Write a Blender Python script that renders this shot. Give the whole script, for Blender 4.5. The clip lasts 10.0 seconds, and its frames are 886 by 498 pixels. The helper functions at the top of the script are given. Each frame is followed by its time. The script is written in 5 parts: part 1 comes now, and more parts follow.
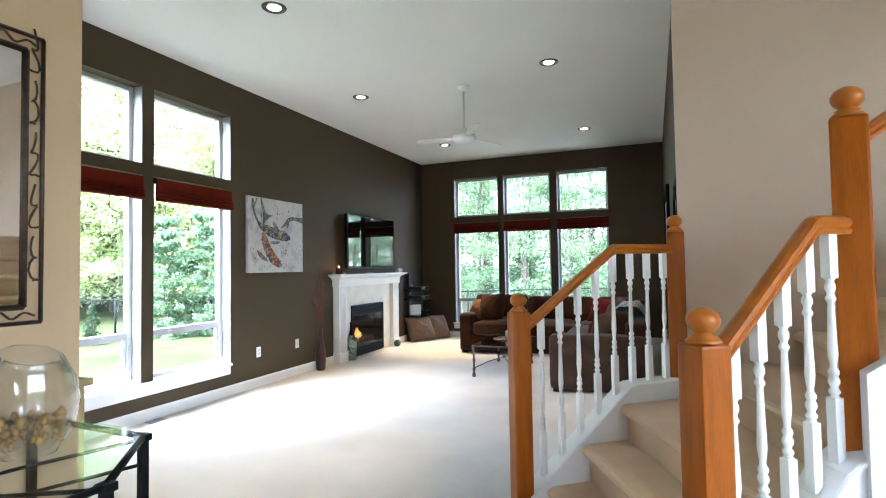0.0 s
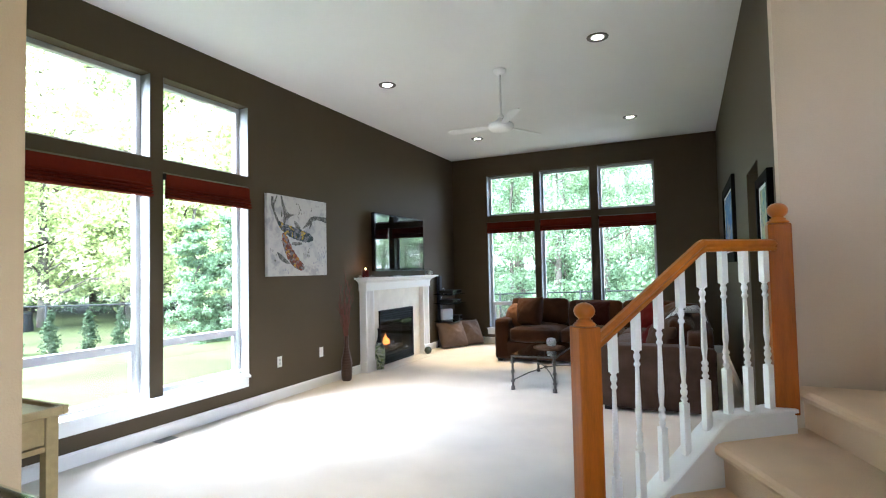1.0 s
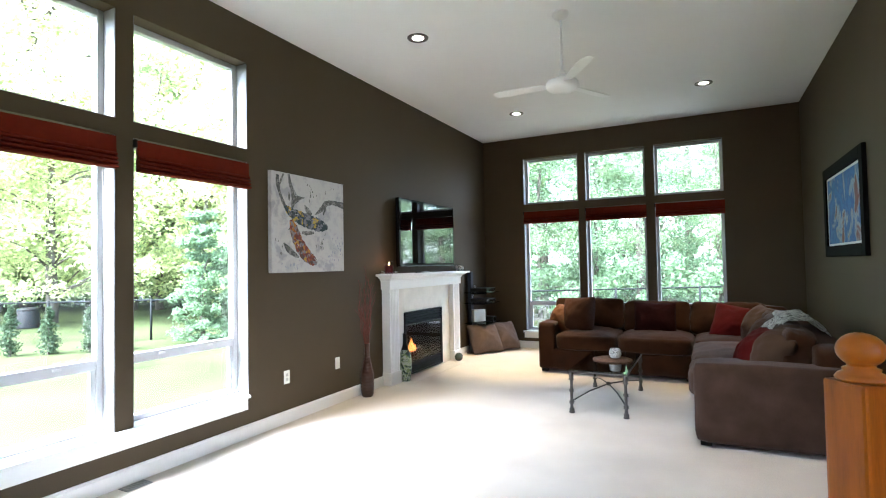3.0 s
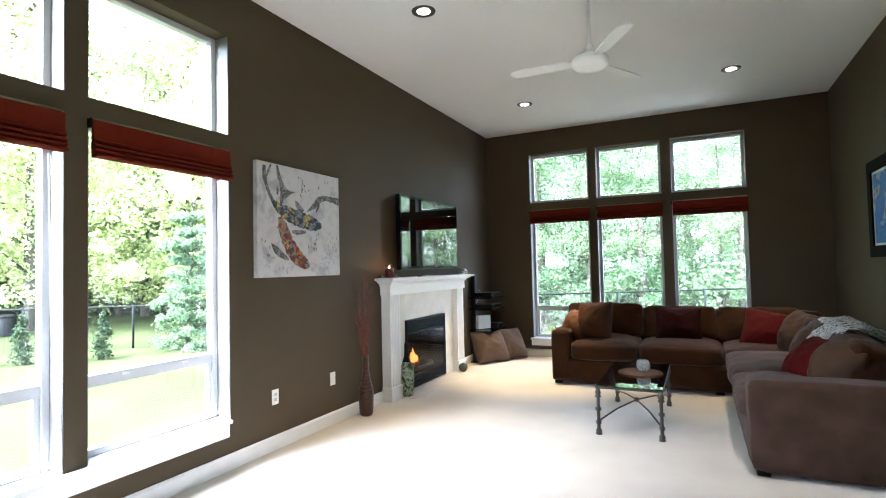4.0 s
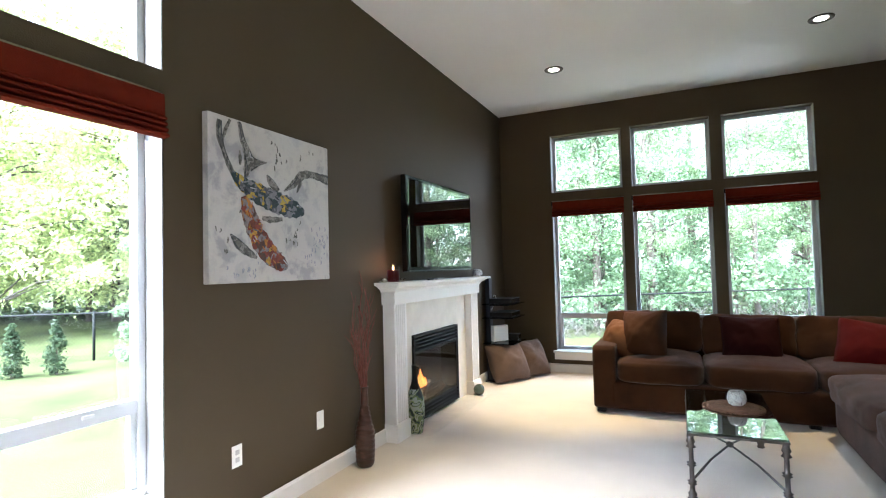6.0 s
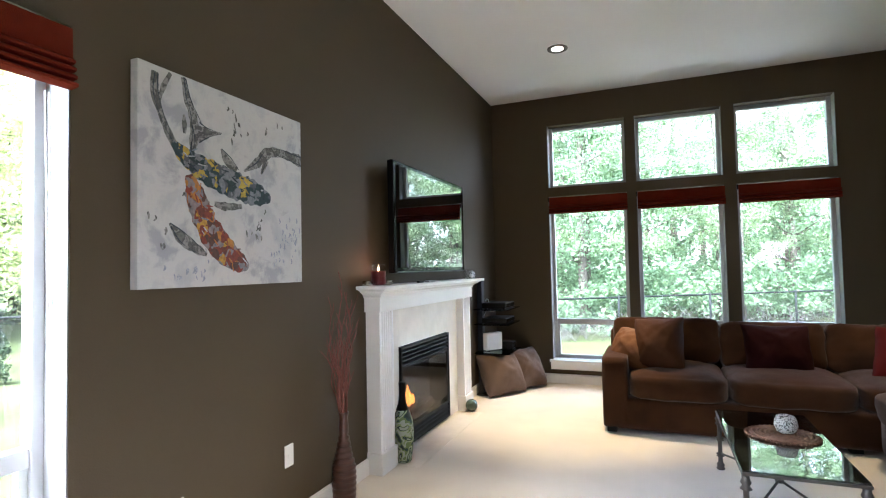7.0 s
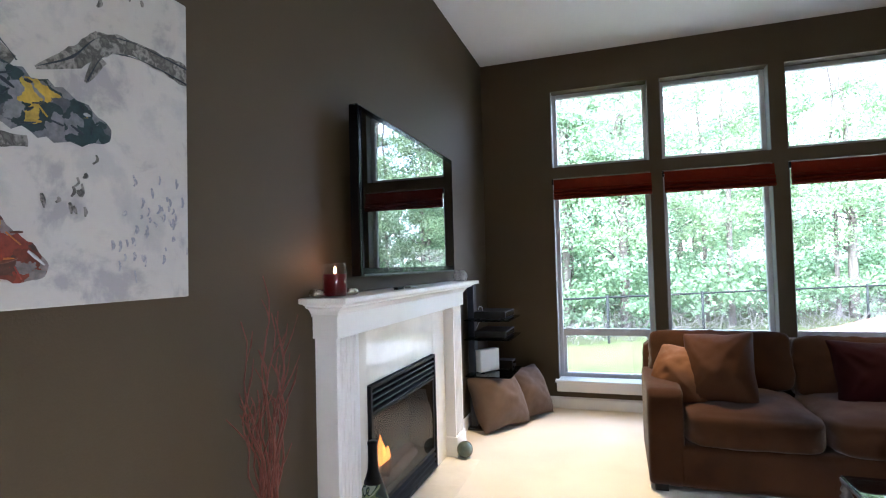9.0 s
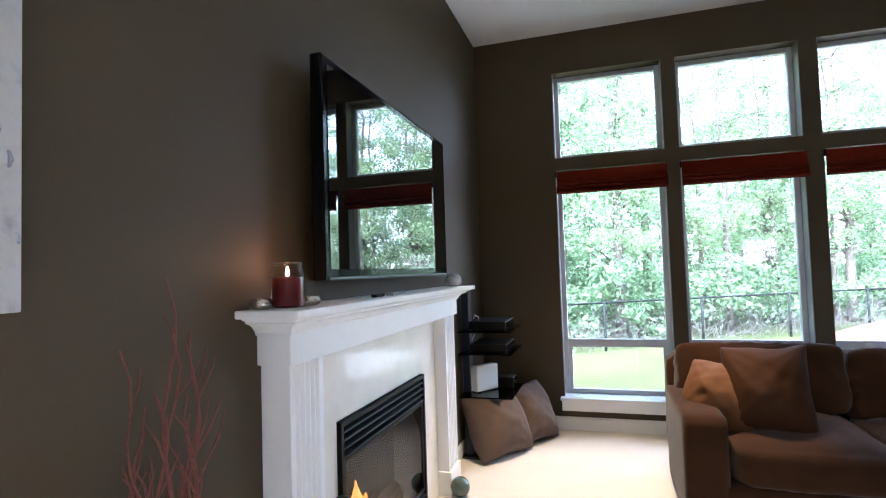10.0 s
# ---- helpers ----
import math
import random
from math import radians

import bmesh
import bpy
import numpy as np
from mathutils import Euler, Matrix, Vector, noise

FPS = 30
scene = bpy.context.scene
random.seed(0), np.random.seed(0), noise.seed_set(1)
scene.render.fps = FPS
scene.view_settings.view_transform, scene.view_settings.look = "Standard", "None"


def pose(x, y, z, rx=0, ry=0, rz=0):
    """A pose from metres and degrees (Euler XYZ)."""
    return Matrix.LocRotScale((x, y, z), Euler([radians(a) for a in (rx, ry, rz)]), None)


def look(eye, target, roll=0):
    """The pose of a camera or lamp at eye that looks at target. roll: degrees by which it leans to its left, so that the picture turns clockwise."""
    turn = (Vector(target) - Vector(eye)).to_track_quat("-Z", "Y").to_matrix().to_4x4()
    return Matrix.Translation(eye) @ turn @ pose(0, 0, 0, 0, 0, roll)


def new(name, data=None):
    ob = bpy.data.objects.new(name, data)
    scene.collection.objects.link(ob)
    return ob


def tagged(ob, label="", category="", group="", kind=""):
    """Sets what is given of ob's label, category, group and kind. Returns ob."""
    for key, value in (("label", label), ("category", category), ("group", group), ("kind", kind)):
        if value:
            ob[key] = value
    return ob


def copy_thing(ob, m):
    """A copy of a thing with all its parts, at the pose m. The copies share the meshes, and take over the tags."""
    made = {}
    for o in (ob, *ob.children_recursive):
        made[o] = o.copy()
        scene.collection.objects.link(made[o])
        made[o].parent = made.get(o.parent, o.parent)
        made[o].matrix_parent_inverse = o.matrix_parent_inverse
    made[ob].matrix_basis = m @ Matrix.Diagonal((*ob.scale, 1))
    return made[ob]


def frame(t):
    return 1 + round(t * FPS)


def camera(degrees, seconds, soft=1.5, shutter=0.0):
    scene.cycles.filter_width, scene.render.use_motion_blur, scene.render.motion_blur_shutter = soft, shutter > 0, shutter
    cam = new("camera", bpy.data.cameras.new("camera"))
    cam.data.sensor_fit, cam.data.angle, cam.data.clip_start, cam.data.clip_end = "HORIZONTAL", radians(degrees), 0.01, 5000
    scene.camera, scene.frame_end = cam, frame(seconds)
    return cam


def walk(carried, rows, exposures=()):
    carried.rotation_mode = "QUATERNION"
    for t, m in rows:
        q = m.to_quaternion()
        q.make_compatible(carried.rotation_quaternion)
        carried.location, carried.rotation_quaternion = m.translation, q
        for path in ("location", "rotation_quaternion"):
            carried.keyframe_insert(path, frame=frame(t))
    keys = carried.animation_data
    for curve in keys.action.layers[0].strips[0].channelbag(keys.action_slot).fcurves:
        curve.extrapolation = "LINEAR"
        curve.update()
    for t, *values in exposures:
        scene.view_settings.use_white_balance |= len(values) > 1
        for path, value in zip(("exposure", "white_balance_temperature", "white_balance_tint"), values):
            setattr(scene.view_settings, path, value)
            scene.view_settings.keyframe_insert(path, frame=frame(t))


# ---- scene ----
cam = camera(80.7, 10.0, soft=1.1)
PATH = [
    (0, (0.01, -0.174, 1.403), (-0.738, 1.679, 1.474), -0.9),
    (0.5, (-0.119, 0.085, 1.407), (-0.923, 1.915, 1.485), -1.0),
    (1, (-0.272, 0.327, 1.409), (-1.12, 2.136, 1.489), -1.2),
    (1.5, (-0.435, 0.553, 1.412), (-1.316, 2.348, 1.486), -1.2),
    (2, (-0.612, 0.776, 1.405), (-1.515, 2.56, 1.475), -1.0),
    (2.5, (-0.793, 1.006, 1.416), (-1.704, 2.785, 1.475), -1.0),
    (4, (-1.381, 1.676, 1.419), (-2.253, 3.474, 1.492), -1.3),
    (4.5, (-1.586, 1.912, 1.421), (-2.456, 3.712, 1.498), -1.4),
    (5, (-1.803, 2.155, 1.417), (-2.658, 3.961, 1.498), -1.6),
    (5.5, (-1.992, 2.427, 1.422), (-2.843, 4.236, 1.498), -1.6),
    (7, (-2.553, 3.223, 1.431), (-3.299, 5.077, 1.508), -1.2),
    (7.5, (-2.727, 3.514, 1.437), (-3.445, 5.379, 1.507), -1.2),
    (8, (-2.879, 3.802, 1.432), (-3.571, 5.678, 1.501), -1.5),
    (8.5, (-3.024, 4.1, 1.435), (-3.682, 5.988, 1.505), -1.7),
    (9, (-3.149, 4.399, 1.448), (-3.781, 6.295, 1.514), -1.5),
    (9.5, (-3.26, 4.694, 1.436), (-3.861, 6.6, 1.513), -1.9),
    (10, (-3.357, 4.979, 1.427), (-3.945, 6.889, 1.514), -1.8),
]
walk(cam, [(t, look(eye, target, roll)) for t, eye, target, roll in PATH], [(0.0, 4.66, 5400, 11), (4.5, 4.66, 5550, 11), (7.5, 4.66, 5550, 14), (10.0, 4.62, 5220, 16)])

# ---- light ----
world = bpy.data.worlds.new("overcast_sky")
scene.world = world
world.use_nodes = True
wn, wl = world.node_tree.nodes, world.node_tree.links
bg = wn["Background"]
sky = wn.new("ShaderNodeTexSky")
sky.sky_type, sky.sun_disc = "NISHITA", False
sky.sun_elevation, sky.sun_rotation = radians(53), radians(206)
sky.dust_density, sky.air_density = 1.5, 1.0
pale = wn.new("ShaderNodeHueSaturation")
pale.inputs["Saturation"].default_value = 0.45
wl.new(sky.outputs[0], pale.inputs["Color"])
wl.new(pale.outputs[0], bg.inputs["Color"])
SKY = 0.15
bg.inputs["Strength"].default_value = SKY

sun = new("sun", bpy.data.lights.new("sun", "SUN"))
sun.data.energy, sun.data.angle, sun.data.color = 2.3, radians(50), (1.0, 0.96, 0.9)
sun.matrix_basis = look((-9, -18, 27), (0, 0, 0))

# ---- materials ----
def mat(name, col, rough=0.6, metal=0.0, var=0.15, scale=6.0, bump=0.05, bscale=80.0, spec=0.5, coat=0.0, stretch=None, island=0.0, sheen=0.0, rand=0.0):
    m = bpy.data.materials.new(name)
    m.use_nodes = True
    n, l = m.node_tree.nodes, m.node_tree.links
    b = n["Principled BSDF"]
    b.inputs["Roughness"].default_value = rough
    b.inputs["Metallic"].default_value = metal
    b.inputs["Specular IOR Level"].default_value = spec
    b.inputs["Coat Weight"].default_value = coat
    b.inputs["Coat Roughness"].default_value = 0.3 if coat < 0.45 else 0.05 if coat < 0.9 else 0.0
    b.inputs["Sheen Weight"].default_value = sheen
    co = n.new("ShaderNodeTexCoord")
    src = co.outputs["Object"]
    if stretch:
        mp = n.new("ShaderNodeMapping")
        mp.inputs["Scale"].default_value = stretch
        l.new(src, mp.inputs["Vector"])
        src = mp.outputs["Vector"]
    a = n.new("ShaderNodeTexNoise")
    a.inputs["Scale"].default_value, a.inputs["Detail"].default_value = scale, 5
    l.new(src, a.inputs["Vector"])
    c = n.new("ShaderNodeTexNoise")
    c.inputs["Scale"].default_value, c.inputs["Detail"].default_value = bscale, 3
    l.new(src, c.inputs["Vector"])
    add = n.new("ShaderNodeMath")
    add.operation = "MULTIPLY_ADD"
    add.inputs[1].default_value, add.inputs[2].default_value = 0.35, 0.0
    l.new(c.outputs["Fac"], add.inputs[0])
    l.new(a.outputs["Fac"], add.inputs[2])
    ramp = n.new("ShaderNodeMapRange")
    ramp.inputs["From Min"].default_value, ramp.inputs["From Max"].default_value = 0.35, 1.0
    ramp.inputs["To Min"].default_value, ramp.inputs["To Max"].default_value = 1 - var, 1 + var
    l.new(add.outputs[0], ramp.inputs["Value"])
    last = ramp.outputs[0]
    for amount, node, socket in ((island, "ShaderNodeNewGeometry", "Random Per Island"), (rand, "ShaderNodeObjectInfo", "Random")):
        if amount:
            g = n.new(node)
            r = n.new("ShaderNodeMapRange")
            r.inputs["To Min"].default_value, r.inputs["To Max"].default_value = 1 - amount, 1 + amount
            l.new(g.outputs[socket], r.inputs["Value"])
            mul = n.new("ShaderNodeMath")
            mul.operation = "MULTIPLY"
            l.new(last, mul.inputs[0])
            l.new(r.outputs[0], mul.inputs[1])
            last = mul.outputs[0]
    vec = n.new("ShaderNodeVectorMath")
    vec.operation = "SCALE"
    vec.inputs[0].default_value = col
    l.new(last, vec.inputs["Scale"])
    l.new(vec.outputs[0], b.inputs["Base Color"])
    if bump:
        bp = n.new("ShaderNodeBump")
        bp.inputs["Strength"].default_value, bp.inputs["Distance"].default_value = bump, 0.01
        l.new(c.outputs["Fac"], bp.inputs["Height"])
        l.new(bp.outputs[0], b.inputs["Normal"])
    return m


def glass_mat(name, tint=(1, 1, 1), gloss=0.6, rough=0.0):
    m = bpy.data.materials.new(name)
    m.use_nodes = True
    n, l = m.node_tree.nodes, m.node_tree.links
    n.remove(n["Principled BSDF"])
    t, g, mix, f = (n.new(k) for k in ("ShaderNodeBsdfTransparent", "ShaderNodeBsdfGlossy", "ShaderNodeMixShader", "ShaderNodeLayerWeight"))
    f.inputs["Blend"].default_value = 0.5
    p5, base = n.new("ShaderNodeMath"), n.new("ShaderNodeMath")
    p5.operation, base.operation = "POWER", "MULTIPLY_ADD"
    p5.inputs[1].default_value = 4.0
    base.inputs[1].default_value, base.inputs[2].default_value = 0.9, 0.045
    l.new(f.outputs["Facing"], p5.inputs[0])
    l.new(p5.outputs[0], base.inputs[0])
    t.inputs["Color"].default_value = (*tint, 1)
    g.inputs["Roughness"].default_value = rough
    k = n.new("ShaderNodeMath")
    k.operation = "MULTIPLY"
    k.inputs[1].default_value = gloss
    l.new(base.outputs[0], k.inputs[0])
    k.use_clamp = True
    l.new(k.outputs[0], mix.inputs[0])
    l.new(t.outputs[0], mix.inputs[1])
    l.new(g.outputs[0], mix.inputs[2])
    l.new(mix.outputs[0], n["Material Output"].inputs["Surface"])
    return m


def glow_mat(name, col, strength):
    m = bpy.data.materials.new(name)
    m.use_nodes = True
    b = m.node_tree.nodes["Principled BSDF"]
    b.inputs["Base Color"].default_value = (*col, 1)
    b.inputs["Emission Color"].default_value = (*col, 1)
    b.inputs["Emission Strength"].default_value = strength
    return m


TAUPE = mat("taupe_paint", (0.070, 0.0515, 0.0295), 0.6, var=0.06, scale=1.5, bump=0.12, bscale=140, spec=0.18)
BEIGE = mat("beige_paint", (0.57, 0.455, 0.345), 0.6, var=0.05, scale=1.5, bump=0.12, bscale=140, spec=0.3)
TAN = mat("tan_paint", (0.52, 0.37, 0.21), 0.6, var=0.05, scale=1.5, bump=0.12, bscale=140, spec=0.3)
CEIL = mat("ceiling_paint", (0.78, 0.78, 0.76), 0.85, var=0.03, scale=1.0, bump=0.2, bscale=90, spec=0.2)
CARPET = mat("cream_carpet", (0.665, 0.615, 0.55), 0.95, var=0.15, scale=1.6, bump=0.6, bscale=260, spec=0.1, sheen=0.2)
STAIRCARPET = mat("stair_carpet", (0.70, 0.51, 0.33), 0.95, var=0.12, scale=4, bump=0.6, bscale=240, spec=0.1, sheen=0.2)
WHITE = mat("white_gloss_paint", (0.80, 0.80, 0.79), 0.35, var=0.03, scale=5, bump=0.03, bscale=60)
JAMB = mat("pale_grey_jamb", (0.2, 0.2, 0.2), 0.5, var=0.04, scale=4, bump=0.05, bscale=90)
VINYL = mat("white_vinyl", (0.5, 0.51, 0.52), 0.4, var=0.02, scale=5, bump=0.0)
MARBLE = mat("cream_marble", (0.76, 0.73, 0.66), 0.07, var=0.10, scale=5, bump=0.0, bscale=18, spec=0.11)
OAK = mat("varnished_oak", (0.30, 0.078, 0.002), 0.36, var=0.35, scale=5, bump=0.05, bscale=45, spec=0.18, stretch=(6, 6, 0.7))
OAKRAIL = mat("varnished_oak_rail", (0.37, 0.105, 0.003), 0.3, var=0.3, scale=9, bump=0.05, bscale=45, spec=0.4)
BLACK = mat("black_metal", (0.005, 0.005, 0.0055), 0.45, var=0.2, bump=0.03, spec=0.15)
BLACKGLOSS = mat("black_gloss", (0.006, 0.006, 0.007), 0.06, var=0.05, bump=0.0, spec=0.6)
RUST = mat("rust_red_fabric", (0.112, 0.0125, 0.004), 0.9, var=0.15, scale=20, bump=0.3, bscale=350, spec=0.1)
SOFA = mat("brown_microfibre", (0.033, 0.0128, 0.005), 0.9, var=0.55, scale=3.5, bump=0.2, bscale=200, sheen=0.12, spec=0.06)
# same fabric as SOFA, with cool window light put into a paler, greyer colour
SOFALIT = mat("lit_brown_microfibre", (0.056, 0.031, 0.0215), 0.9, var=0.6, scale=4.5, bump=0.2, bscale=200, sheen=0.1, spec=0.06)
FLOORFAB = mat("brown_floor_cushion_fabric", (0.115, 0.08, 0.063), 0.9, var=0.18, scale=6, bump=0.25, bscale=220, sheen=0.04, spec=0.1)
PILLOWTAUPE = mat("taupe_cushion_fabric", (0.05, 0.028, 0.017), 0.9, var=0.18, scale=6, bump=0.25, bscale=220, sheen=0.04, spec=0.1)
RED = mat("red_cushion_fabric", (0.06, 0.004, 0.003), 0.9, var=0.2, scale=8, bump=0.25, bscale=220, spec=0.1)
DARKRED = mat("dark_red_cushion_fabric", (0.014, 0.0013, 0.0012), 0.9, var=0.2, scale=8, bump=0.25, bscale=220, spec=0.1)
AMBER = mat("tan_cushion_fabric", (0.115, 0.050, 0.020), 0.7, var=0.25, scale=6, bump=0.25, bscale=220, spec=0.15)
PLASTIC = mat("white_plastic", (0.75, 0.75, 0.73), 0.4, var=0.02, bump=0.0)
PANE = glass_mat("window_glass", (0.97, 0.985, 0.98), 0.8)
CLEAR = glass_mat("clear_glass", (0.91, 0.94, 0.925), 0.32)
SMOKE = glass_mat("fire_glass", (0.62, 0.62, 0.64), 0.4)
MIRROR = mat("mirror_silver", (0.85, 0.85, 0.85), 0.02, 1.0, var=0.0, bump=0.0)
LAMP = glow_mat("lamp_glow", (1.0, 0.86, 0.66), 1.2)
FLAME = glow_mat("flame", (1.0, 0.30, 0.05), 0.2)
LAWN = mat("lawn_grass", (0.042, 0.053, 0.020), 0.9, var=0.5, scale=0.7, bump=0.5, bscale=30, spec=0.1)
BARK = mat("bark", (0.10, 0.085, 0.07), 0.9, var=0.4, scale=6, bump=0.6, bscale=30, stretch=(3, 3, 0.6))
IRON = mat("galvanised_wire", (0.014, 0.016, 0.016), 0.8, 0.0, var=0.1, bump=0.0, spec=0.1)


def leaf_mat(name, col):
    m = mat(name, col, 0.6, var=0.25, scale=1.2, bump=0.0, spec=0.25, island=0.35)
    n, l = m.node_tree.nodes, m.node_tree.links
    b = n["Principled BSDF"]
    tr, mix = n.new("ShaderNodeBsdfTranslucent"), n.new("ShaderNodeMixShader")
    l.new(b.inputs["Base Color"].links[0].from_socket, tr.inputs["Color"])
    mix.inputs[0].default_value = 0.5
    l.new(b.outputs[0], mix.inputs[1])
    l.new(tr.outputs[0], mix.inputs[2])
    l.new(mix.outputs[0], n["Material Output"].inputs["Surface"])
    return m


LEAF = leaf_mat("green_leaves", (0.205, 0.285, 0.15))
LEAFLIGHT = leaf_mat("spring_leaves", (0.48, 0.54, 0.27))
LEAFDARK = leaf_mat("ivy_leaves", (0.172, 0.255, 0.145))

# ---- mesh helpers ----
def box(bm, a, b, bevel=0.0, m=None):
    x0, y0, z0 = a
    x1, y1, z1 = b
    vs = [bm.verts.new(p) for p in ((x0, y0, z0), (x1, y0, z0), (x1, y1, z0), (x0, y1, z0), (x0, y0, z1), (x1, y0, z1), (x1, y1, z1), (x0, y1, z1))]
    fs = [bm.faces.new([vs[i] for i in q]) for q in ((3, 2, 1, 0), (4, 5, 6, 7), (0, 1, 5, 4), (1, 2, 6, 5), (2, 3, 7, 6), (3, 0, 4, 7))]
    if m:
        for v in vs:
            v.co = m @ v.co
    if bevel:
        es = {e for f in fs for e in f.edges}
        bmesh.ops.bevel(bm, geom=list(es), offset=bevel, segments=2, affect="EDGES", profile=0.6)
    return bm


def lathe(bm, prof, n=20, at=(0, 0, 0), cap=True, m=None):
    rings = []
    for r, z in prof:
        ring = [bm.verts.new((at[0] + r * math.cos(2 * math.pi * i / n), at[1] + r * math.sin(2 * math.pi * i / n), at[2] + z)) for i in range(n)]
        rings.append(ring)
    for p, q in zip(rings, rings[1:]):
        for i in range(n):
            bm.faces.new((p[i], p[(i + 1) % n], q[(i + 1) % n], q[i]))
    if cap:
        bm.faces.new(rings[0][::-1])
        bm.faces.new(rings[-1])
    if m:
        for ring in rings:
            for v in ring:
                v.co = m @ v.co
    return bm


def tube(bm, pts, r0, r1=None, n=8):
    pts = [Vector(p) for p in pts]
    r1 = r0 if r1 is None else r1
    rings = []
    for i, p in enumerate(pts):
        d = (pts[min(i + 1, len(pts) - 1)] - pts[max(i - 1, 0)]).normalized()
        s = d.cross(Vector((0, 0, 1)) if abs(d.z) < 0.95 else Vector((1, 0, 0))).normalized()
        u = s.cross(d)
        r = r0 + (r1 - r0) * i / max(len(pts) - 1, 1)
        rings.append([bm.verts.new(p + r * (math.cos(2 * math.pi * k / n) * s + math.sin(2 * math.pi * k / n) * u)) for k in range(n)])
    for p, q in zip(rings, rings[1:]):
        for i in range(n):
            bm.faces.new((p[i], p[(i + 1) % n], q[(i + 1) % n], q[i]))
    bm.faces.new(rings[0][::-1])
    bm.faces.new(rings[-1])
    return bm


def prism(bm, outline, lo, hi, axis="x"):
    """An outline of (a, b) pairs pushed along an axis; a, b are the two other axes in order."""
    def put(a, b, c):
        return {"x": (c, a, b), "y": (a, c, b), "z": (a, b, c)}[axis]
    p = [bm.verts.new(put(a, b, lo)) for a, b in outline]
    q = [bm.verts.new(put(a, b, hi)) for a, b in outline]
    k = len(outline)
    bm.faces.new(p)
    bm.faces.new(q[::-1])
    for i in range(k):
        bm.faces.new((p[i], q[i], q[(i + 1) % k], p[(i + 1) % k]))
    bmesh.ops.recalc_face_normals(bm, faces=bm.faces[:])
    return bm


def soft(bm, size, m, n=7.0, puff=0.0, cuts=12, wrinkle=0.004, seed=0.0, pinch=0.0):
    """An upholstered block: a rounded box with a crowned top and slight creases."""
    hx, hy, hz = (s / 2 for s in size)
    made = {}
    def vert(u, v, w):
        key = (round(u, 4), round(v, 4), round(w, 4))
        if key in made:
            return made[key]
        k = (abs(u) ** n + abs(v) ** n + abs(w) ** n) ** (1 / n)
        s = max(abs(u), abs(v), abs(w)) / max(k, 1e-6)
        p = Vector((u * s * hx, v * s * hy, w * s * hz))
        crown = (1 - u * u) * (1 - v * v)
        p.z += math.copysign(puff * crown, w) * abs(w)
        if pinch:
            p.z *= 1 - pinch * (1 - (1 - u ** 4) * (1 - v ** 4))
            p.x *= 1 - 0.07 * (1 - v * v)
            p.y *= 1 - 0.07 * (1 - u * u)
        q = p * 7 + Vector((seed, seed * 2, 0))
        p += p.normalized() * wrinkle * (noise.noise(q) + 0.6 * noise.noise(q * 2.7) + 0.35 * noise.noise(Vector((q.x * 5, q.y * 2, q.z * 3)))) * 2
        made[key] = bm.verts.new(m @ p)
        return made[key]
    for axis in range(3):
        for side in (-1, 1):
            for i in range(cuts):
                for j in range(cuts):
                    quad = []
                    for a, b in ((i, j), (i + 1, j), (i + 1, j + 1), (i, j + 1)):
                        c = [2 * a / cuts - 1, 2 * b / cuts - 1]
                        c.insert(axis, side)
                        quad.append(vert(*c))
                    if side * (1 if axis != 1 else -1) < 0:
                        quad.reverse()
                    bm.faces.new(quad)
    return bm


def plump(bm, size, seed):
    """A stuffed square cushion with pointed corners, a seam and creases."""
    hx, hy, hz = (s / 2 for s in size)
    n = 30
    sheets = []
    for side in (1, -1):
        grid = []
        for i in range(n + 1):
            row = []
            for j in range(n + 1):
                u, v = 2 * i / n - 1, 2 * j / n - 1
                round_off = 1 - 0.06 * abs(u * v) ** 4 + 0.05 * noise.noise(Vector((u * 2.2, v * 2.2, seed * 1.7)))
                x = hx * u * (1 - 0.11 * (1 - v * v)) * round_off
                y = hy * v * (1 - 0.11 * (1 - u * u)) * round_off
                full = max(0.0, (1 - u * u) * (1 - v * v))
                q = Vector((u * 1.3 + seed, v * 1.3, side * 2.0))
                pleat = 0.0
                for cu, cv in ((-1, -1), (-1, 1), (1, -1), (1, 1)):
                    far = math.hypot(u - cu, v - cv)
                    swing = math.atan2(v - cv, u - cu) * 9 + seed * 1.9 + cu
                    pleat -= abs(math.sin(swing)) ** 2 * math.exp(-far * 1.5) * (0.6 + noise.noise(Vector((seed, cu, cv + side))))
                pleat += 0.5 * math.sin(u * 6.5 + seed + v) * max(0.0, v + 0.2) * (0.5 + noise.noise(q * 0.8))
                crease = 0.028 * noise.noise(q) + 0.045 * pleat + 0.008 * noise.noise(q * 3.5)
                z = side * max(0.0, hz * full ** 0.55 + crease * full ** 0.5)
                row.append((x, y, z))
            grid.append(row)
        sheets.append([[bm.verts.new(p) for p in row] for row in grid])
    for s, g in enumerate(sheets):
        for i in range(n):
            for j in range(n):
                quad = [g[i][j], g[i + 1][j], g[i + 1][j + 1], g[i][j + 1]]
                bm.faces.new(quad if s == 0 else quad[::-1])
    bmesh.ops.remove_doubles(bm, verts=bm.verts[:], dist=0.0008)
    return bm


def part(name, bm, material, parent=None, label="", smooth=False, kind=""):
    me = bpy.data.meshes.new(name)
    if smooth:
        for f in bm.faces:
            f.smooth = True
    bm.to_mesh(me)
    bm.free()
    me.materials.append(material)
    ob = new(name, me)
    if parent:
        ob.parent = parent
    return tagged(ob, label, kind=kind)


def thing(name, m, label, category, group="", kind=""):
    ob = new(name)
    ob.empty_display_size = 0.1
    ob.matrix_basis = m
    return tagged(ob, label, category, group, kind)


B = bmesh.new


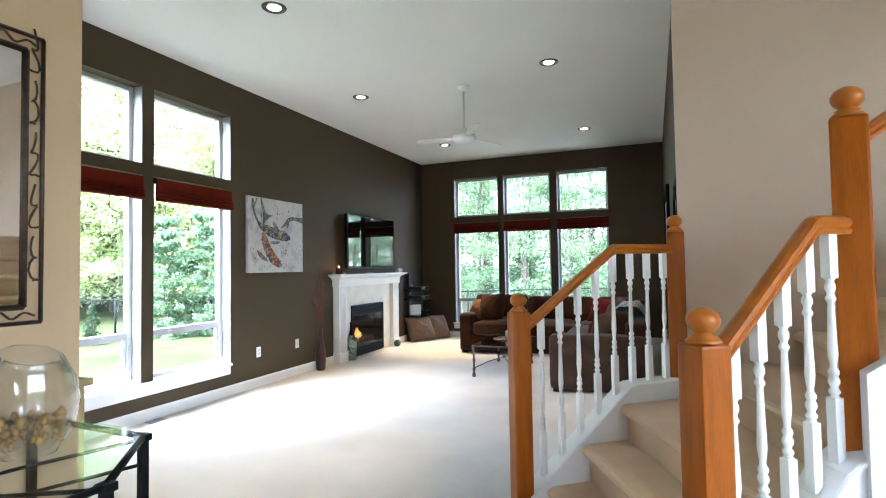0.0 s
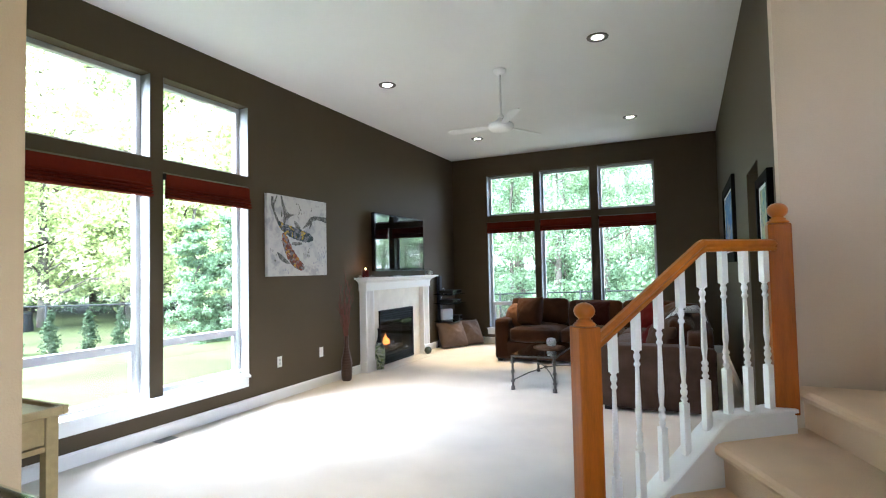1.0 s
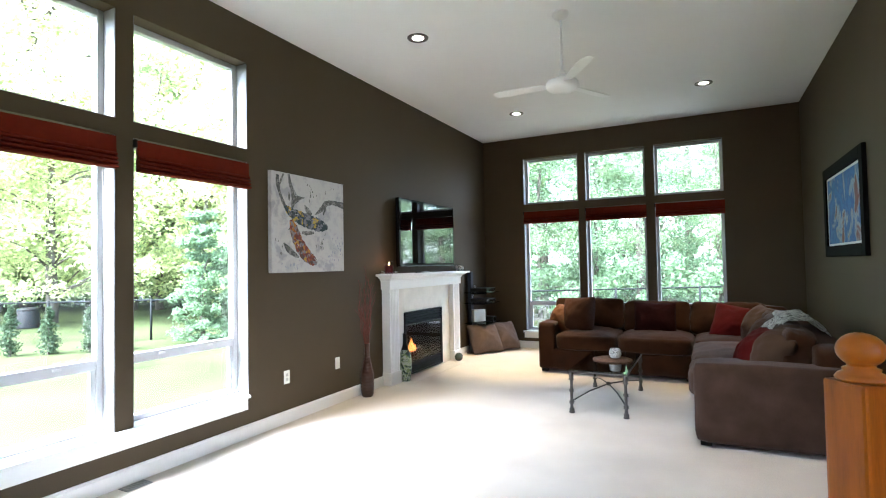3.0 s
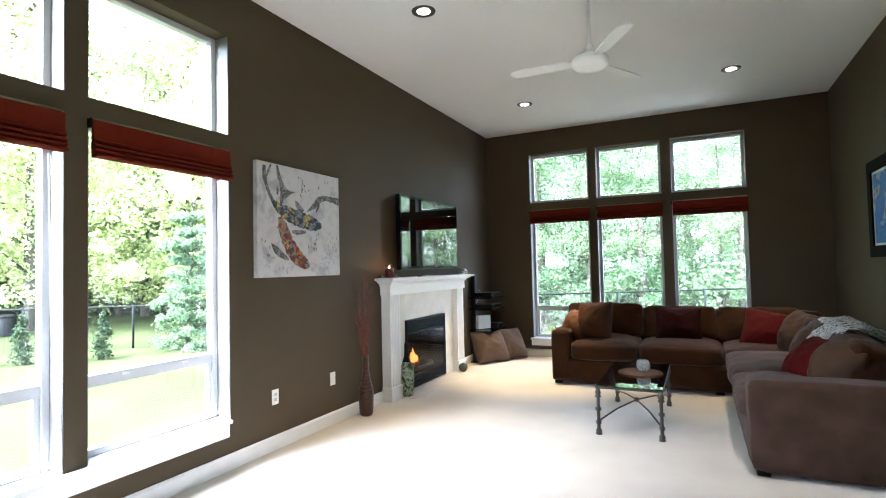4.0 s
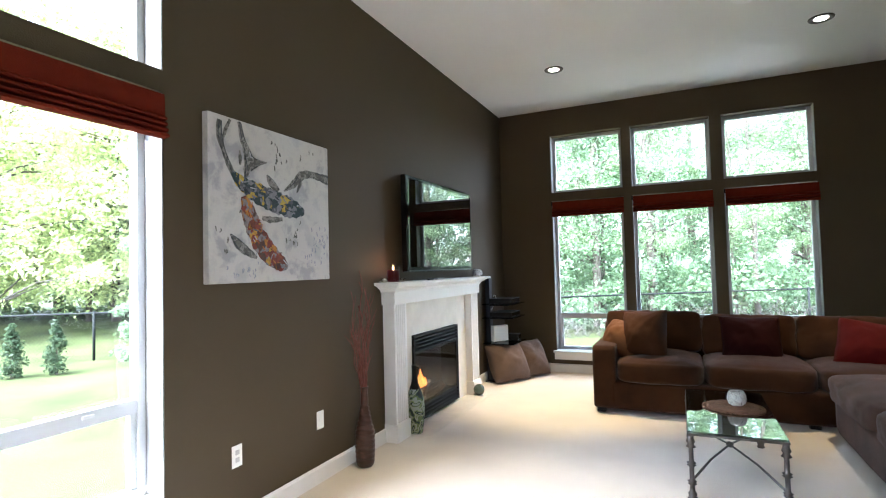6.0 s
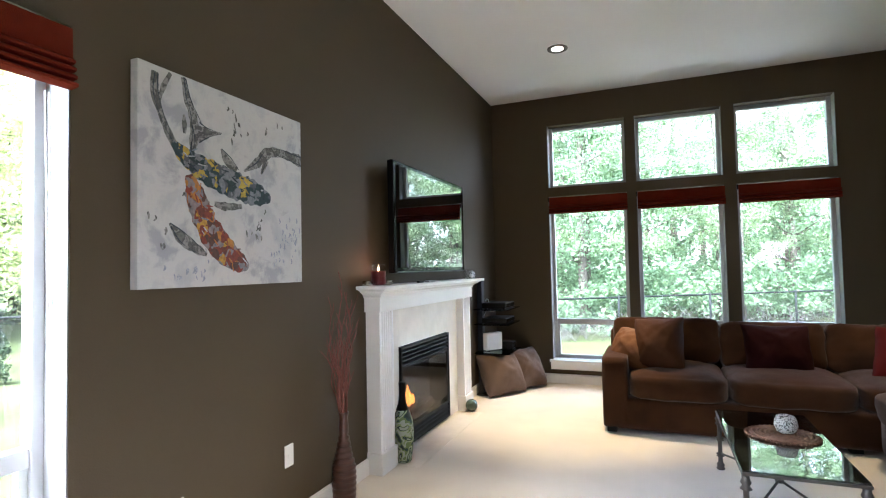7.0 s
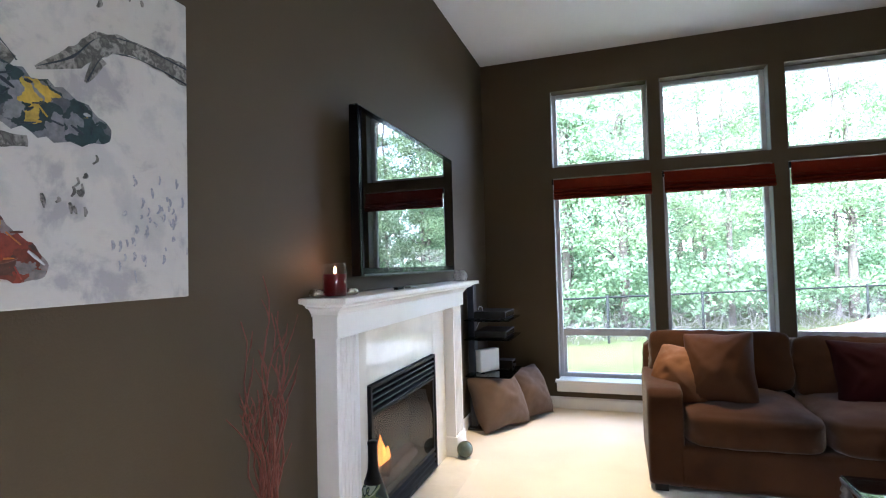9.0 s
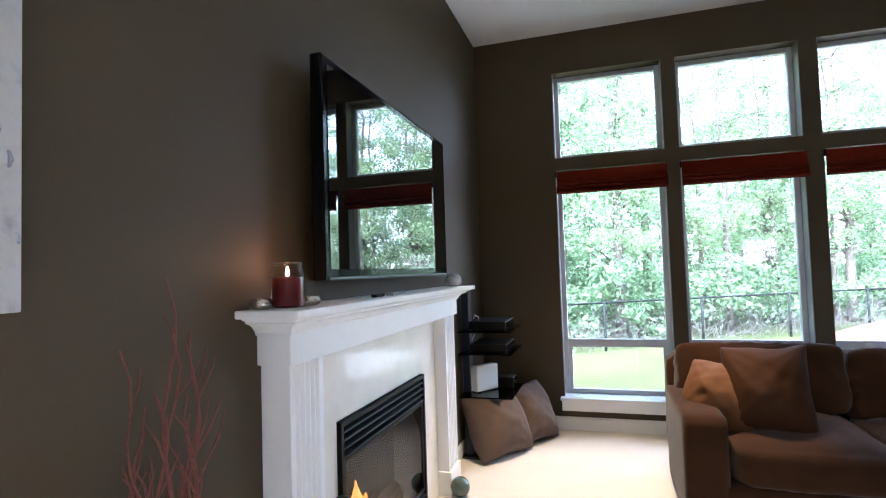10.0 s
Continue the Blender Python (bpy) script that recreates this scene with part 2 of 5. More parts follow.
def wall(name, u0, u1, z0, z1, thick, holes, m, material, label):
    """A wall sheet with real openings. Local x along it, y outwards through it, z up."""
    us = sorted({u0, u1, *[h[0] for h in holes], *[h[1] for h in holes]})
    zs = sorted({z0, z1, *[h[2] for h in holes], *[h[3] for h in holes]})
    def solid(i, j):
        if not (0 <= i < len(us) - 1 and 0 <= j < len(zs) - 1):
            return False
        cu, cz = (us[i] + us[i + 1]) / 2, (zs[j] + zs[j + 1]) / 2
        return not any(h[0] < cu < h[1] and h[2] < cz < h[3] for h in holes)
    bm = B()
    def quad(*ps):
        bm.faces.new([bm.verts.new(p) for p in ps])
    for i in range(len(us) - 1):
        for j in range(len(zs) - 1):
            if not solid(i, j):
                continue
            a, b, c, d = us[i], us[i + 1], zs[j], zs[j + 1]
            quad((a, 0, c), (b, 0, c), (b, 0, d), (a, 0, d))
            quad((b, thick, c), (a, thick, c), (a, thick, d), (b, thick, d))
            if not solid(i - 1, j):
                quad((a, thick, c), (a, 0, c), (a, 0, d), (a, thick, d))
            if not solid(i + 1, j):
                quad((b, 0, c), (b, thick, c), (b, thick, d), (b, 0, d))
            if not solid(i, j - 1):
                quad((a, thick, c), (b, thick, c), (b, 0, c), (a, 0, c))
            if not solid(i, j + 1):
                quad((a, 0, d), (b, 0, d), (b, thick, d), (a, thick, d))
    bmesh.ops.remove_doubles(bm, verts=bm.verts[:], dist=0.0005)
    ob = part(name, bm, material, None, label, kind="structure")
    ob.matrix_basis = m
    return ob


# ---- structure ----
WX, BY, RX, SY, CZ = -4.466, 9.77, 0.205, 1.27, 3.565
LEFT = pose(WX, 0, 0, 0, 0, 90)
BACK = pose(0, BY, 0)
RIGHT = pose(RX, 0, 0, 0, 0, -90)
LW = [(2.325, 3.325), (3.445, 4.44)]
BW = [(-3.745, -2.82), (-2.71, -1.795), (-1.668, -0.735)]
LZ, BZ = (0.36, 2.33, 2.44, 3.185), (0.285, 2.306, 2.42, 3.2)
wall("wall_left", SY - 0.12, BY, -0.1, CZ + 0.1, 0.21, [(a, b, z0, z1) for a, b in LW for z0, z1 in (LZ[:2], LZ[2:])] + [(6.915, 7.945, 0.02, 0.825)], LEFT, TAUPE, "dark taupe painted wall with tall windows")
wall("wall_back", WX - 0.21, RX + 0.12, -0.1, CZ + 0.1, 0.21, [(a, b, z0, z1) for a, b in BW for z0, z1 in (BZ[:2], BZ[2:])], BACK, TAUPE, "dark taupe painted wall with three tall windows")
wall("wall_right", -BY, -3.55, -0.1, CZ + 0.1, 0.12, [(-5.42, -4.66, -0.01, 2.16)], RIGHT, TAUPE, "dark taupe painted wall with a doorway")
wall("wall_stair", 0.16, 4.6, -0.1, CZ + 0.1, 0.12, [], pose(0, 3.43, 0), BEIGE, "beige painted wall beside the stairs")
wall("wall_south", WX, -2.32, -0.1, CZ + 0.1, 0.12, [], pose(0, SY - 0.12, 0), TAUPE, "dark taupe painted wall behind the console table")
wall("wall_foyer", -3.5, SY, -0.1, CZ + 0.1, 0.12, [], pose(-2.2, 0, 0, 0, 0, 90), TAN, "tan painted foyer wall with a mirror")
wall("wall_entry", -2.4, 4.6, -0.1, CZ + 0.1, 0.12, [(0.8, 1.7, 1.0, 2.1)], pose(0, -3.5, 0), BEIGE, "tan painted wall at the entry")
wall("wall_far", -3.5, 3.5, -0.1, CZ + 0.1, 0.12, [(-0.9, 2.7, 0.2, 3.1)], pose(4.6, 0, 0, 0, 0, -90), BEIGE, "tan painted wall at the end of the stairs")
wall("wall_hall", -7.6, -3.6, -0.1, CZ + 0.1, 0.12, [], pose(2.4, 0, 0, 0, 0, -90), BEIGE, "tan painted wall of the room beyond the doorway")
wall("wall_hall_end", 0.3, 2.5, -0.1, CZ + 0.1, 0.12, [], pose(0, 7.4, 0), BEIGE, "tan painted end wall beyond the doorway")
bm = B()
box(bm, (WX - 0.17, -3.6, -0.15), (4.8, BY + 0.17, 0.0))
part("floor", bm, CARPET, None, "cream wall-to-wall carpet", kind="structure")
bm = B()
box(bm, (WX - 0.3, -3.7, CZ), (4.8, BY + 0.3, CZ + 0.15))
part("ceiling", bm, CEIL, None, "white flat painted ceiling", kind="structure")


def baseboard(m, u0, u1):
    bm = B()
    prism(bm, [(0.0, 0.0), (-0.016, 0.0), (-0.016, 0.096), (-0.012, 0.102), (-0.008, 0.112), (0.0, 0.112)], u0, u1, "x")
    ob = part("baseboard", bm, WHITE, None, "white painted baseboard", kind="structure")
    ob.matrix_basis = m


baseboard(LEFT, SY, 6.5)
baseboard(LEFT, 8.43, BY)
baseboard(BACK, WX + 0.016, RX)
baseboard(RIGHT, -BY, -5.42)
baseboard(RIGHT, -4.66, -3.55)
baseboard(pose(0, SY, 0, 0, 0, 180), 2.2, -WX)

# ---- windows ----
LATCH = mat("pale_latch_metal", (0.6, 0.6, 0.6), 0.4, 0.2)
def window(name, m, a, b, z0, z1, rail, sill):
    root = thing(name, m, "white vinyl window in a taupe reveal", "window", kind="structure")
    w0, w1, f = 0.13, 0.19, 0.045
    bm = B()
    box(bm, (a, w0, z0), (a + f, w1, z1), 0.006)
    box(bm, (b - f, w0, z0), (b, w1, z1), 0.006)
    box(bm, (a + f, w0, z0), (b - f, w1, z0 + f), 0.006)
    box(bm, (a + f, w0, z1 - f), (b - f, w1, z1), 0.006)
    part("window_frame", bm, VINYL, root)
    # thin side linings, a paler grey than the taupe wall
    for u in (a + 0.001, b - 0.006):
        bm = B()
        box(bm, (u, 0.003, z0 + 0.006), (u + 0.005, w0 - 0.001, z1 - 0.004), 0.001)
        part("jamb", bm, JAMB, root, "pale grey side jamb")
    if rail:
        bm = B()
        box(bm, (a + f, w0 + 0.005, rail - 0.035), (b - f, w1 - 0.005, rail + 0.035), 0.006)
        box(bm, (a + f, w0 + 0.012, z0 + f), (a + f + 0.03, w1 - 0.012, rail - 0.035), 0.004)
        box(bm, (b - f - 0.03, w0 + 0.012, z0 + f), (b - f, w1 - 0.012, rail - 0.035), 0.004)
        mr = part("meeting_rail", bm, VINYL, root)
        for u in (a + 0.3 * (b - a), a + 0.72 * (b - a)):
            bm = B()
            box(bm, (u - 0.025, w0 - 0.006, rail + 0.002), (u + 0.025, w0 + 0.006, rail + 0.016), 0.002)
            part("latch", bm, LATCH, mr, "small white sash latch")
    spans = [(z0 + f, rail - 0.035), (rail + 0.035, z1 - f)] if rail else [(z0 + f, z1 - f)]
    for lo, hi in spans:
        bm = B()
        box(bm, (a + f, 0.157, lo), (b - f, 0.163, hi))
        part("pane", bm, PANE, root).visible_shadow = False


k = 0
for m, spans, z, rail in ((LEFT, LW, LZ, 0.80), (BACK, BW, BZ, 0.742)):
    for a, b in spans:
        k += 1
        window("window_%d" % k, m, a, b, z[0], z[1], rail, True)
        k += 1
        window("window_%d" % k, m, a, b, z[2], z[3], 0, False)
    bm = B()
    over, deep = (-0.025, 0.052) if m is LEFT else (0.03, 0.075)
    lo, hi = spans[0][0] - 0.03, spans[-1][1] + over
    box(bm, (lo, -deep, z[0] - 0.022), (hi, 0.0, z[0] + 0.004), 0.006)
    box(bm, (lo + 0.012, 0.02 - deep, z[0] - (0.118 if m is LEFT else 0.112)), (hi - 0.012, -0.0, z[0] - 0.022), 0.006)
    for a, b in spans:
        box(bm, (a + 0.002, 0.0, z[0] - 0.01), (b - 0.002, 0.13, z[0] + 0.004))
    ob = part("window_sill", bm, WHITE, None, "long white painted window sill board", kind="structure")
    ob.matrix_basis = m


def blind(m, a, b, top, bottom, folds, bulge=1.0):
    root = thing("roman_blind", m, "rust red fabric roman blind folded up", "blind", "roman blinds")
    mid = bottom + (top - bottom) * 0.52
    back = -0.012
    line = [(back, top), (-0.03, top), (-0.034, mid)]
    for i in range(folds):
        z = mid - (mid - bottom) * i / folds
        h = (mid - bottom) / folds
        d = bulge * (0.05 + 0.007 * i)
        line += [(-d, z - 0.12 * h), (-d - 0.014, z - 0.45 * h), (-d - 0.012, z - 0.75 * h), (-d + 0.004, z - 0.9 * h), (-d + 0.028, z - 0.97 * h)]
    line += [(back, bottom + 0.004)]
    bm = B()
    prism(bm, line, a + 0.012, b + 0.008, "x")
    part("folded_fabric", bm, RUST, root)
    bm = B()
    box(bm, (a - 0.006, -0.032, top - 0.05), (a + 0.01, 0.0, top + 0.006), 0.002)
    part("bracket", bm, BLACK, root, "dark metal bracket")
    return root


for i, (a, b) in enumerate(LW):
    blind(LEFT, a, b - 0.022, 2.31, 2.09, 4, 0.72)
for a, b in BW:
    blind(BACK, a, b, 2.29, 2.085, 3)


def cord(m, u, z0, z1, bow):
    root = thing("blind_cord", m, "thin white looped blind cord hanging in the window", "cord", "blind cords")
    for off in (0.0, 0.016):
        bm = B()
        pts = []
        for i in range(21):
            s = i / 20
            pts.append((u + bow * max(0, s - 0.45) ** 2 * 3.5 * (1 - s) * 4 + off - (0.14 * max(0, s - 0.85) / 0.15), 0.06 - 0.06 * s + off * 0.3, z0 + (z1 - z0) * min(1, s / 0.93)))
        tube(bm, pts, 0.003, n=5)
        part("strand", bm, PLASTIC, root, smooth=True)


cord(LEFT, LW[0][1] - 0.05, 2.09, 0.385, 0.12)
cord(LEFT, LW[1][1] - 0.05, 2.09, 0.42, 0.10)

# ---- recessed lamps ----
DARKRING = mat("dark_bronze", (0.06, 0.05, 0.04), 0.4, 0.3, var=0.1)
def can(x, y, power, cone=54):
    root = thing("recessed_lamp", pose(x, y, CZ), "lit recessed ceiling lamp with a dark bronze ring", "ceiling lamp", "recessed lamps")
    bm = B()
    lathe(bm, [(0.058, -0.002), (0.062, -0.006), (0.09, -0.01), (0.098, -0.008), (0.101, 0.0)], 28, cap=False)
    part("trim_ring", bm, DARKRING, root, "dark bronze trim ring", smooth=True)
    bm = B()
    lathe(bm, [(0.054, -0.0045), (0.06, -0.0045)], 28, cap=False)
    part("baffle", bm, BLACK, root, "dark baffle")
    bm = B()
    lathe(bm, [(0.0005, -0.012), (0.035, -0.011), (0.055, -0.005)], 24, cap=True)
    part("bulb", bm, LAMP, root, "glowing bulb", smooth=True)
    lamp = bpy.data.lights.new("recessed_light", "SPOT")
    lamp.energy, lamp.color, lamp.spot_size, lamp.spot_blend, lamp.shadow_soft_size = power, (1.0, 0.72, 0.36), radians(cone), 0.85, 0.05
    ob = new("recessed_light", lamp)
    ob.location = (x, y, CZ - 0.03)


for x, y, power in ((-3.353, 5.473, 13), (-0.965, 5.325, 7), (-3.353, 8.323, 36), (-0.955, 8.254, 13), (-2.83, 3.23, 13)):
    can(x, y, power, 49 if power > 30 else 54)

# ---- fireplace ----
fp = thing("fireplace", pose(WX, 0, 0), "white painted mantel with cream marble surround and gas fire", "fireplace")
for y0, y1, s in ((6.475, 6.685, 1), (8.215, 8.425, -1)):
    bm = B()
    outline = [(0.0, y0), (0.11, y0)]
    n = 5
    for i in range(n):
        c = y0 + 0.025 + (y1 - y0 - 0.05) * (i + 0.5) / n
        h = (y1 - y0 - 0.05) / n
        outline += [(0.11, c - h * 0.4), (0.094, c - h * 0.22), (0.094, c + h * 0.22), (0.11, c + h * 0.4)]
    outline += [(0.11, y1), (0.0, y1)]
    prism(bm, outline, 0.15, 1.136, "z")
    part("pilaster", bm, WHITE, fp, "white fluted pilaster")
    bm = B()
    box(bm, (0, y0 - 0.012, 0), (0.125, y1 + 0.012, 0.15), 0.006)
    part("plinth", bm, WHITE, fp)
bm = B()
box(bm, (0, 6.455, 1.136), (0.128, 8.445, 1.236), 0.003)
part("frieze", bm, WHITE, fp)
bm = B()
cove = [(0.0, 1.236), (0.128, 1.236), (0.136, 1.236), (0.136, 1.244), (0.141, 1.25), (0.148, 1.26), (0.16, 1.27), (0.178, 1.277), (0.186, 1.279), (0.186, 1.287), (0.2, 1.29), (0.206, 1.298), (0.0, 1.298)]
rings = []
for x, z in cove[1:-1]:
    g = x - 0.128
    rings.append([bm.verts.new(p) for p in ((0, 6.455 - g, z), (x, 6.455 - g, z), (x, 8.445 + g, z), (0, 8.445 + g, z))])
for p, q in zip(rings, rings[1:]):
    for i in range(3):
        bm.faces.new((p[i], p[i + 1], q[i + 1], q[i]))
part("cove_moulding", bm, WHITE, fp)
bm = B()
box(bm, (0, 6.345, 1.298), (0.232, 8.57, 1.324), 0.006)
part("shelf", bm, WHITE, fp)
for a, b, c, d in ((6.687, 6.9103, 0.0, 1.136), (7.9497, 8.213, 0.0, 1.136), (6.9108, 7.9492, 0.825, 1.136)):
    bm = B()
    box(bm, (0.0, a, c), (0.035, b, d), 0.001)
    part("marble_slab", bm, MARBLE, fp, "polished cream marble slab")
bm = B()
box(bm, (0.036, 6.915, 0.025), (0.055, 6.936, 0.82), 0.002)
box(bm, (0.036, 7.924, 0.025), (0.055, 7.945, 0.82), 0.002)
box(bm, (0.036, 6.936, 0.80), (0.055, 7.924, 0.82), 0.002)
box(bm, (0.036, 6.936, 0.025), (0.055, 7.924, 0.04), 0.002)
box(bm, (0.036, 6.936, 0.15), (0.048, 7.924, 0.17), 0.002)
box(bm, (0.036, 6.936, 0.645), (0.048, 7.924, 0.66), 0.002)
for y in (6.936, 7.8977):
    box(bm, (0.036, y, 0.17), (0.048, y + 0.025, 0.645), 0.002)
fire_frame = part("fire_frame", bm, BLACK, fp, "black metal fire frame")
for z0, n in ((0.665, 4), (0.045, 3)):
    for i in range(n):
        bm = B()
        z = z0 + i * 0.034
        prism(bm, [(0.02, z + 0.03), (0.052, z + 0.012), (0.054, z + 0.004), (0.046, z + 0.006), (0.02, z + 0.022)], 6.9381, 7.9219, "y")
        part("louvre", bm, BLACK, fire_frame)
bm = B()
box(bm, (0.04, 6.9623, 0.17), (0.043, 7.8977, 0.645))
part("fire_glass", bm, SMOKE, fp, "dark tinted fire glass").visible_shadow = False
bm = B()
for a, b in (((-0.168, 6.915, 0.02), (-0.15, 7.945, 0.825)), ((-0.15, 6.9255, 0.02), (0.035, 6.9318, 0.82)), ((-0.15, 7.9282, 0.02), (0.035, 7.9345, 0.82)), ((-0.15, 6.9318, 0.02), (0.035, 7.9282, 0.16)), ((-0.15, 6.9318, 0.66), (0.02, 7.9282, 0.82))):
    box(bm, a, b)
FIREBOX = mat("sooty_brick", (0.018, 0.016, 0.016), 0.9, var=0.4, scale=8, bump=0.4, bscale=30)
part("firebox", bm, FIREBOX, fp, "sooty dark firebox")
LOG = mat("charred_log", (0.10, 0.06, 0.04), 0.9, var=0.6, scale=14, bump=0.6, bscale=40)
for pts, r in ((((-0.1, 7.0727, 0.2), (-0.08, 7.388, 0.22), (-0.1, 7.8084, 0.2)), 0.04), (((-0.03, 7.1252, 0.19), (-0.02, 7.388, 0.19), (-0.04, 7.7243, 0.2)), 0.035), (((-0.02, 7.2303, 0.24), (-0.06, 7.388, 0.27), (-0.1, 7.5456, 0.27)), 0.03)):
    bm = B()
    tube(bm, pts, r, r * 0.85, 9)
    part("gas_log", bm, LOG, fp, smooth=True)
for y, s in ((7.1777, 0.13), (7.225, 0.19), (7.2723, 0.14), (7.3249, 0.09)):
    bm = B()
    prof = [(0.002, 0), (0.022, 0.2 * s), (0.026, 0.35 * s), (0.017, 0.6 * s), (0.008, 0.85 * s), (0.001, s)]
    lathe(bm, prof, 10, (-0.05, y, 0.275))
    for v in bm.verts:
        v.co.y += 0.012 * math.sin(v.co.z * 40 + y * 90)
    part("flame", bm, FLAME, fp, "orange gas flame", smooth=True)
fire = new("fire_light", bpy.data.lights.new("fire_light", "POINT"))
fire.data.energy, fire.data.color, fire.data.shadow_soft_size = 0.06, (1.0, 0.4, 0.1), 0.06
fire.location = (WX - 0.03, 7.2513, 0.36)
HEARTH = mat("honed_cream_marble", (0.66, 0.62, 0.55), 0.3, var=0.12, scale=5, bump=0.0, bscale=18)
for i in range(3):
    bm = B()
    box(bm, (0.037, 6.70 + i * 0.5, 0.0), (0.30, 7.1985 + i * 0.5, 0.004), 0.001)
    part("hearth_tile", bm, HEARTH, fp, "flush cream marble hearth tile")

# ---- television ----
tv = thing("television", pose(WX, 7.445, 1.834), "large flat black television on a wall bracket", "television")
bm = B()
box(bm, (0.085, -0.772, -0.427), (0.135, 0.772, 0.427), 0.008)
casing = part("casing", bm, mat("black_plastic_bezel", (0.005, 0.005, 0.006), 0.12, var=0.05, bump=0.0, spec=0.12), tv)
bm = B()
box(bm, (0.136, -0.735, -0.385), (0.1385, 0.735, 0.392))
SCREEN = mat("dark_screen", (0.003, 0.003, 0.0035), 0.0, var=0.0, bump=0.0, spec=1.0, coat=1.0)
part("screen", bm, SCREEN, casing, "glossy dark switched-off screen")
bm = B()
box(bm, (0.1362, -0.742, -0.424), (0.141, 0.742, -0.415), 0.001)
part("bottom_strip", bm, mat("dark_chrome", (0.08, 0.08, 0.085), 0.35, 0.6, var=0.05), casing, "dark chrome trim strip")
bm = B()
box(bm, (0.0, -0.3, -0.2), (0.03, 0.3, 0.2), 0.003)
box(bm, (0.03, -0.1, -0.12), (0.085, 0.1, 0.12), 0.003)
part("wall_bracket", bm, BLACK, tv)

# ---- abstract canvas ----
art = thing("canvas_painting", pose(WX, 5.18, 1.835), "square white canvas with mottled fish-like strokes", "painting")
bm = B()
box(bm, (0.004, -0.515, -0.46), (0.045, 0.515, 0.46), 0.004)
CANVASBM = bm


def stroke(pts, mater, name, lift):
    bm = B()
    rows = []
    pts = [Vector((a, b, 0)) for a, b, _ in pts], [w for _, _, w in pts]
    fine, wid = [], []
    P, W = pts
    for i in range(len(P) - 1):
        p0, p1, p2, p3 = P[max(i - 1, 0)], P[i], P[i + 1], P[min(i + 2, len(P) - 1)]
        for j in range(6):
            s = j / 6
            fine.append(0.5 * ((2 * p1) + (p2 - p0) * s + (2 * p0 - 5 * p1 + 4 * p2 - p3) * s * s + (3 * p1 - p0 - 3 * p2 + p3) * s ** 3))
            wid.append(W[i] + (W[i + 1] - W[i]) * s)
    fine.append(P[-1])
    wid.append(W[-1])
    for i, p in enumerate(fine):
        d = (fine[min(i + 1, len(fine) - 1)] - fine[max(i - 1, 0)]).normalized()
        s = Vector((-d.y, d.x, 0)) * (wid[i] * (1 + 0.3 * noise.noise(p * 30)))
        rows.append([bm.verts.new((0.0455 + lift + e, min(max((p + k * s).x, -0.51), 0.51), min((p + k * s).y, 0.455))) for k, e in ((-1, 0.0), (-0.4, 0.002), (0.4, 0.002), (1, 0.0))])
    for p, q in zip(rows, rows[1:]):
        for i in range(3):
            bm.faces.new((p[i], p[i + 1], q[i + 1], q[i]))
    part(name, bm, mater, art)


def mottled(name, cols, scale, warp=1.2, crisp=False):
    m = bpy.data.materials.new(name)
    m.use_nodes = True
    n, l = m.node_tree.nodes, m.node_tree.links
    b = n["Principled BSDF"]
    b.inputs["Roughness"].default_value = 0.6
    co, v, r = n.new("ShaderNodeTexCoord"), n.new("ShaderNodeTexNoise"), n.new("ShaderNodeValToRGB")
    v.inputs["Scale"].default_value, v.inputs["Detail"].default_value, v.inputs["Roughness"].default_value, v.inputs["Distortion"].default_value = scale, 1 if crisp else 8, 0.6, warp
    l.new(co.outputs["Object"], v.inputs["Vector"])
    l.new(v.outputs["Fac"], r.inputs["Fac"])
    r.color_ramp.interpolation = "CONSTANT" if crisp else "LINEAR"
    while len(r.color_ramp.elements) < len(cols):
        r.color_ramp.elements.new(0.5)
    for i, c in enumerate(cols):
        r.color_ramp.elements[i].position = 0.0 if i == 0 else 0.38 + 0.24 * (i - 1) / max(len(cols) - 2, 1)
        r.color_ramp.elements[i].color = (*c, 1)
    l.new(r.outputs[0], b.inputs["Base Color"])
    return m


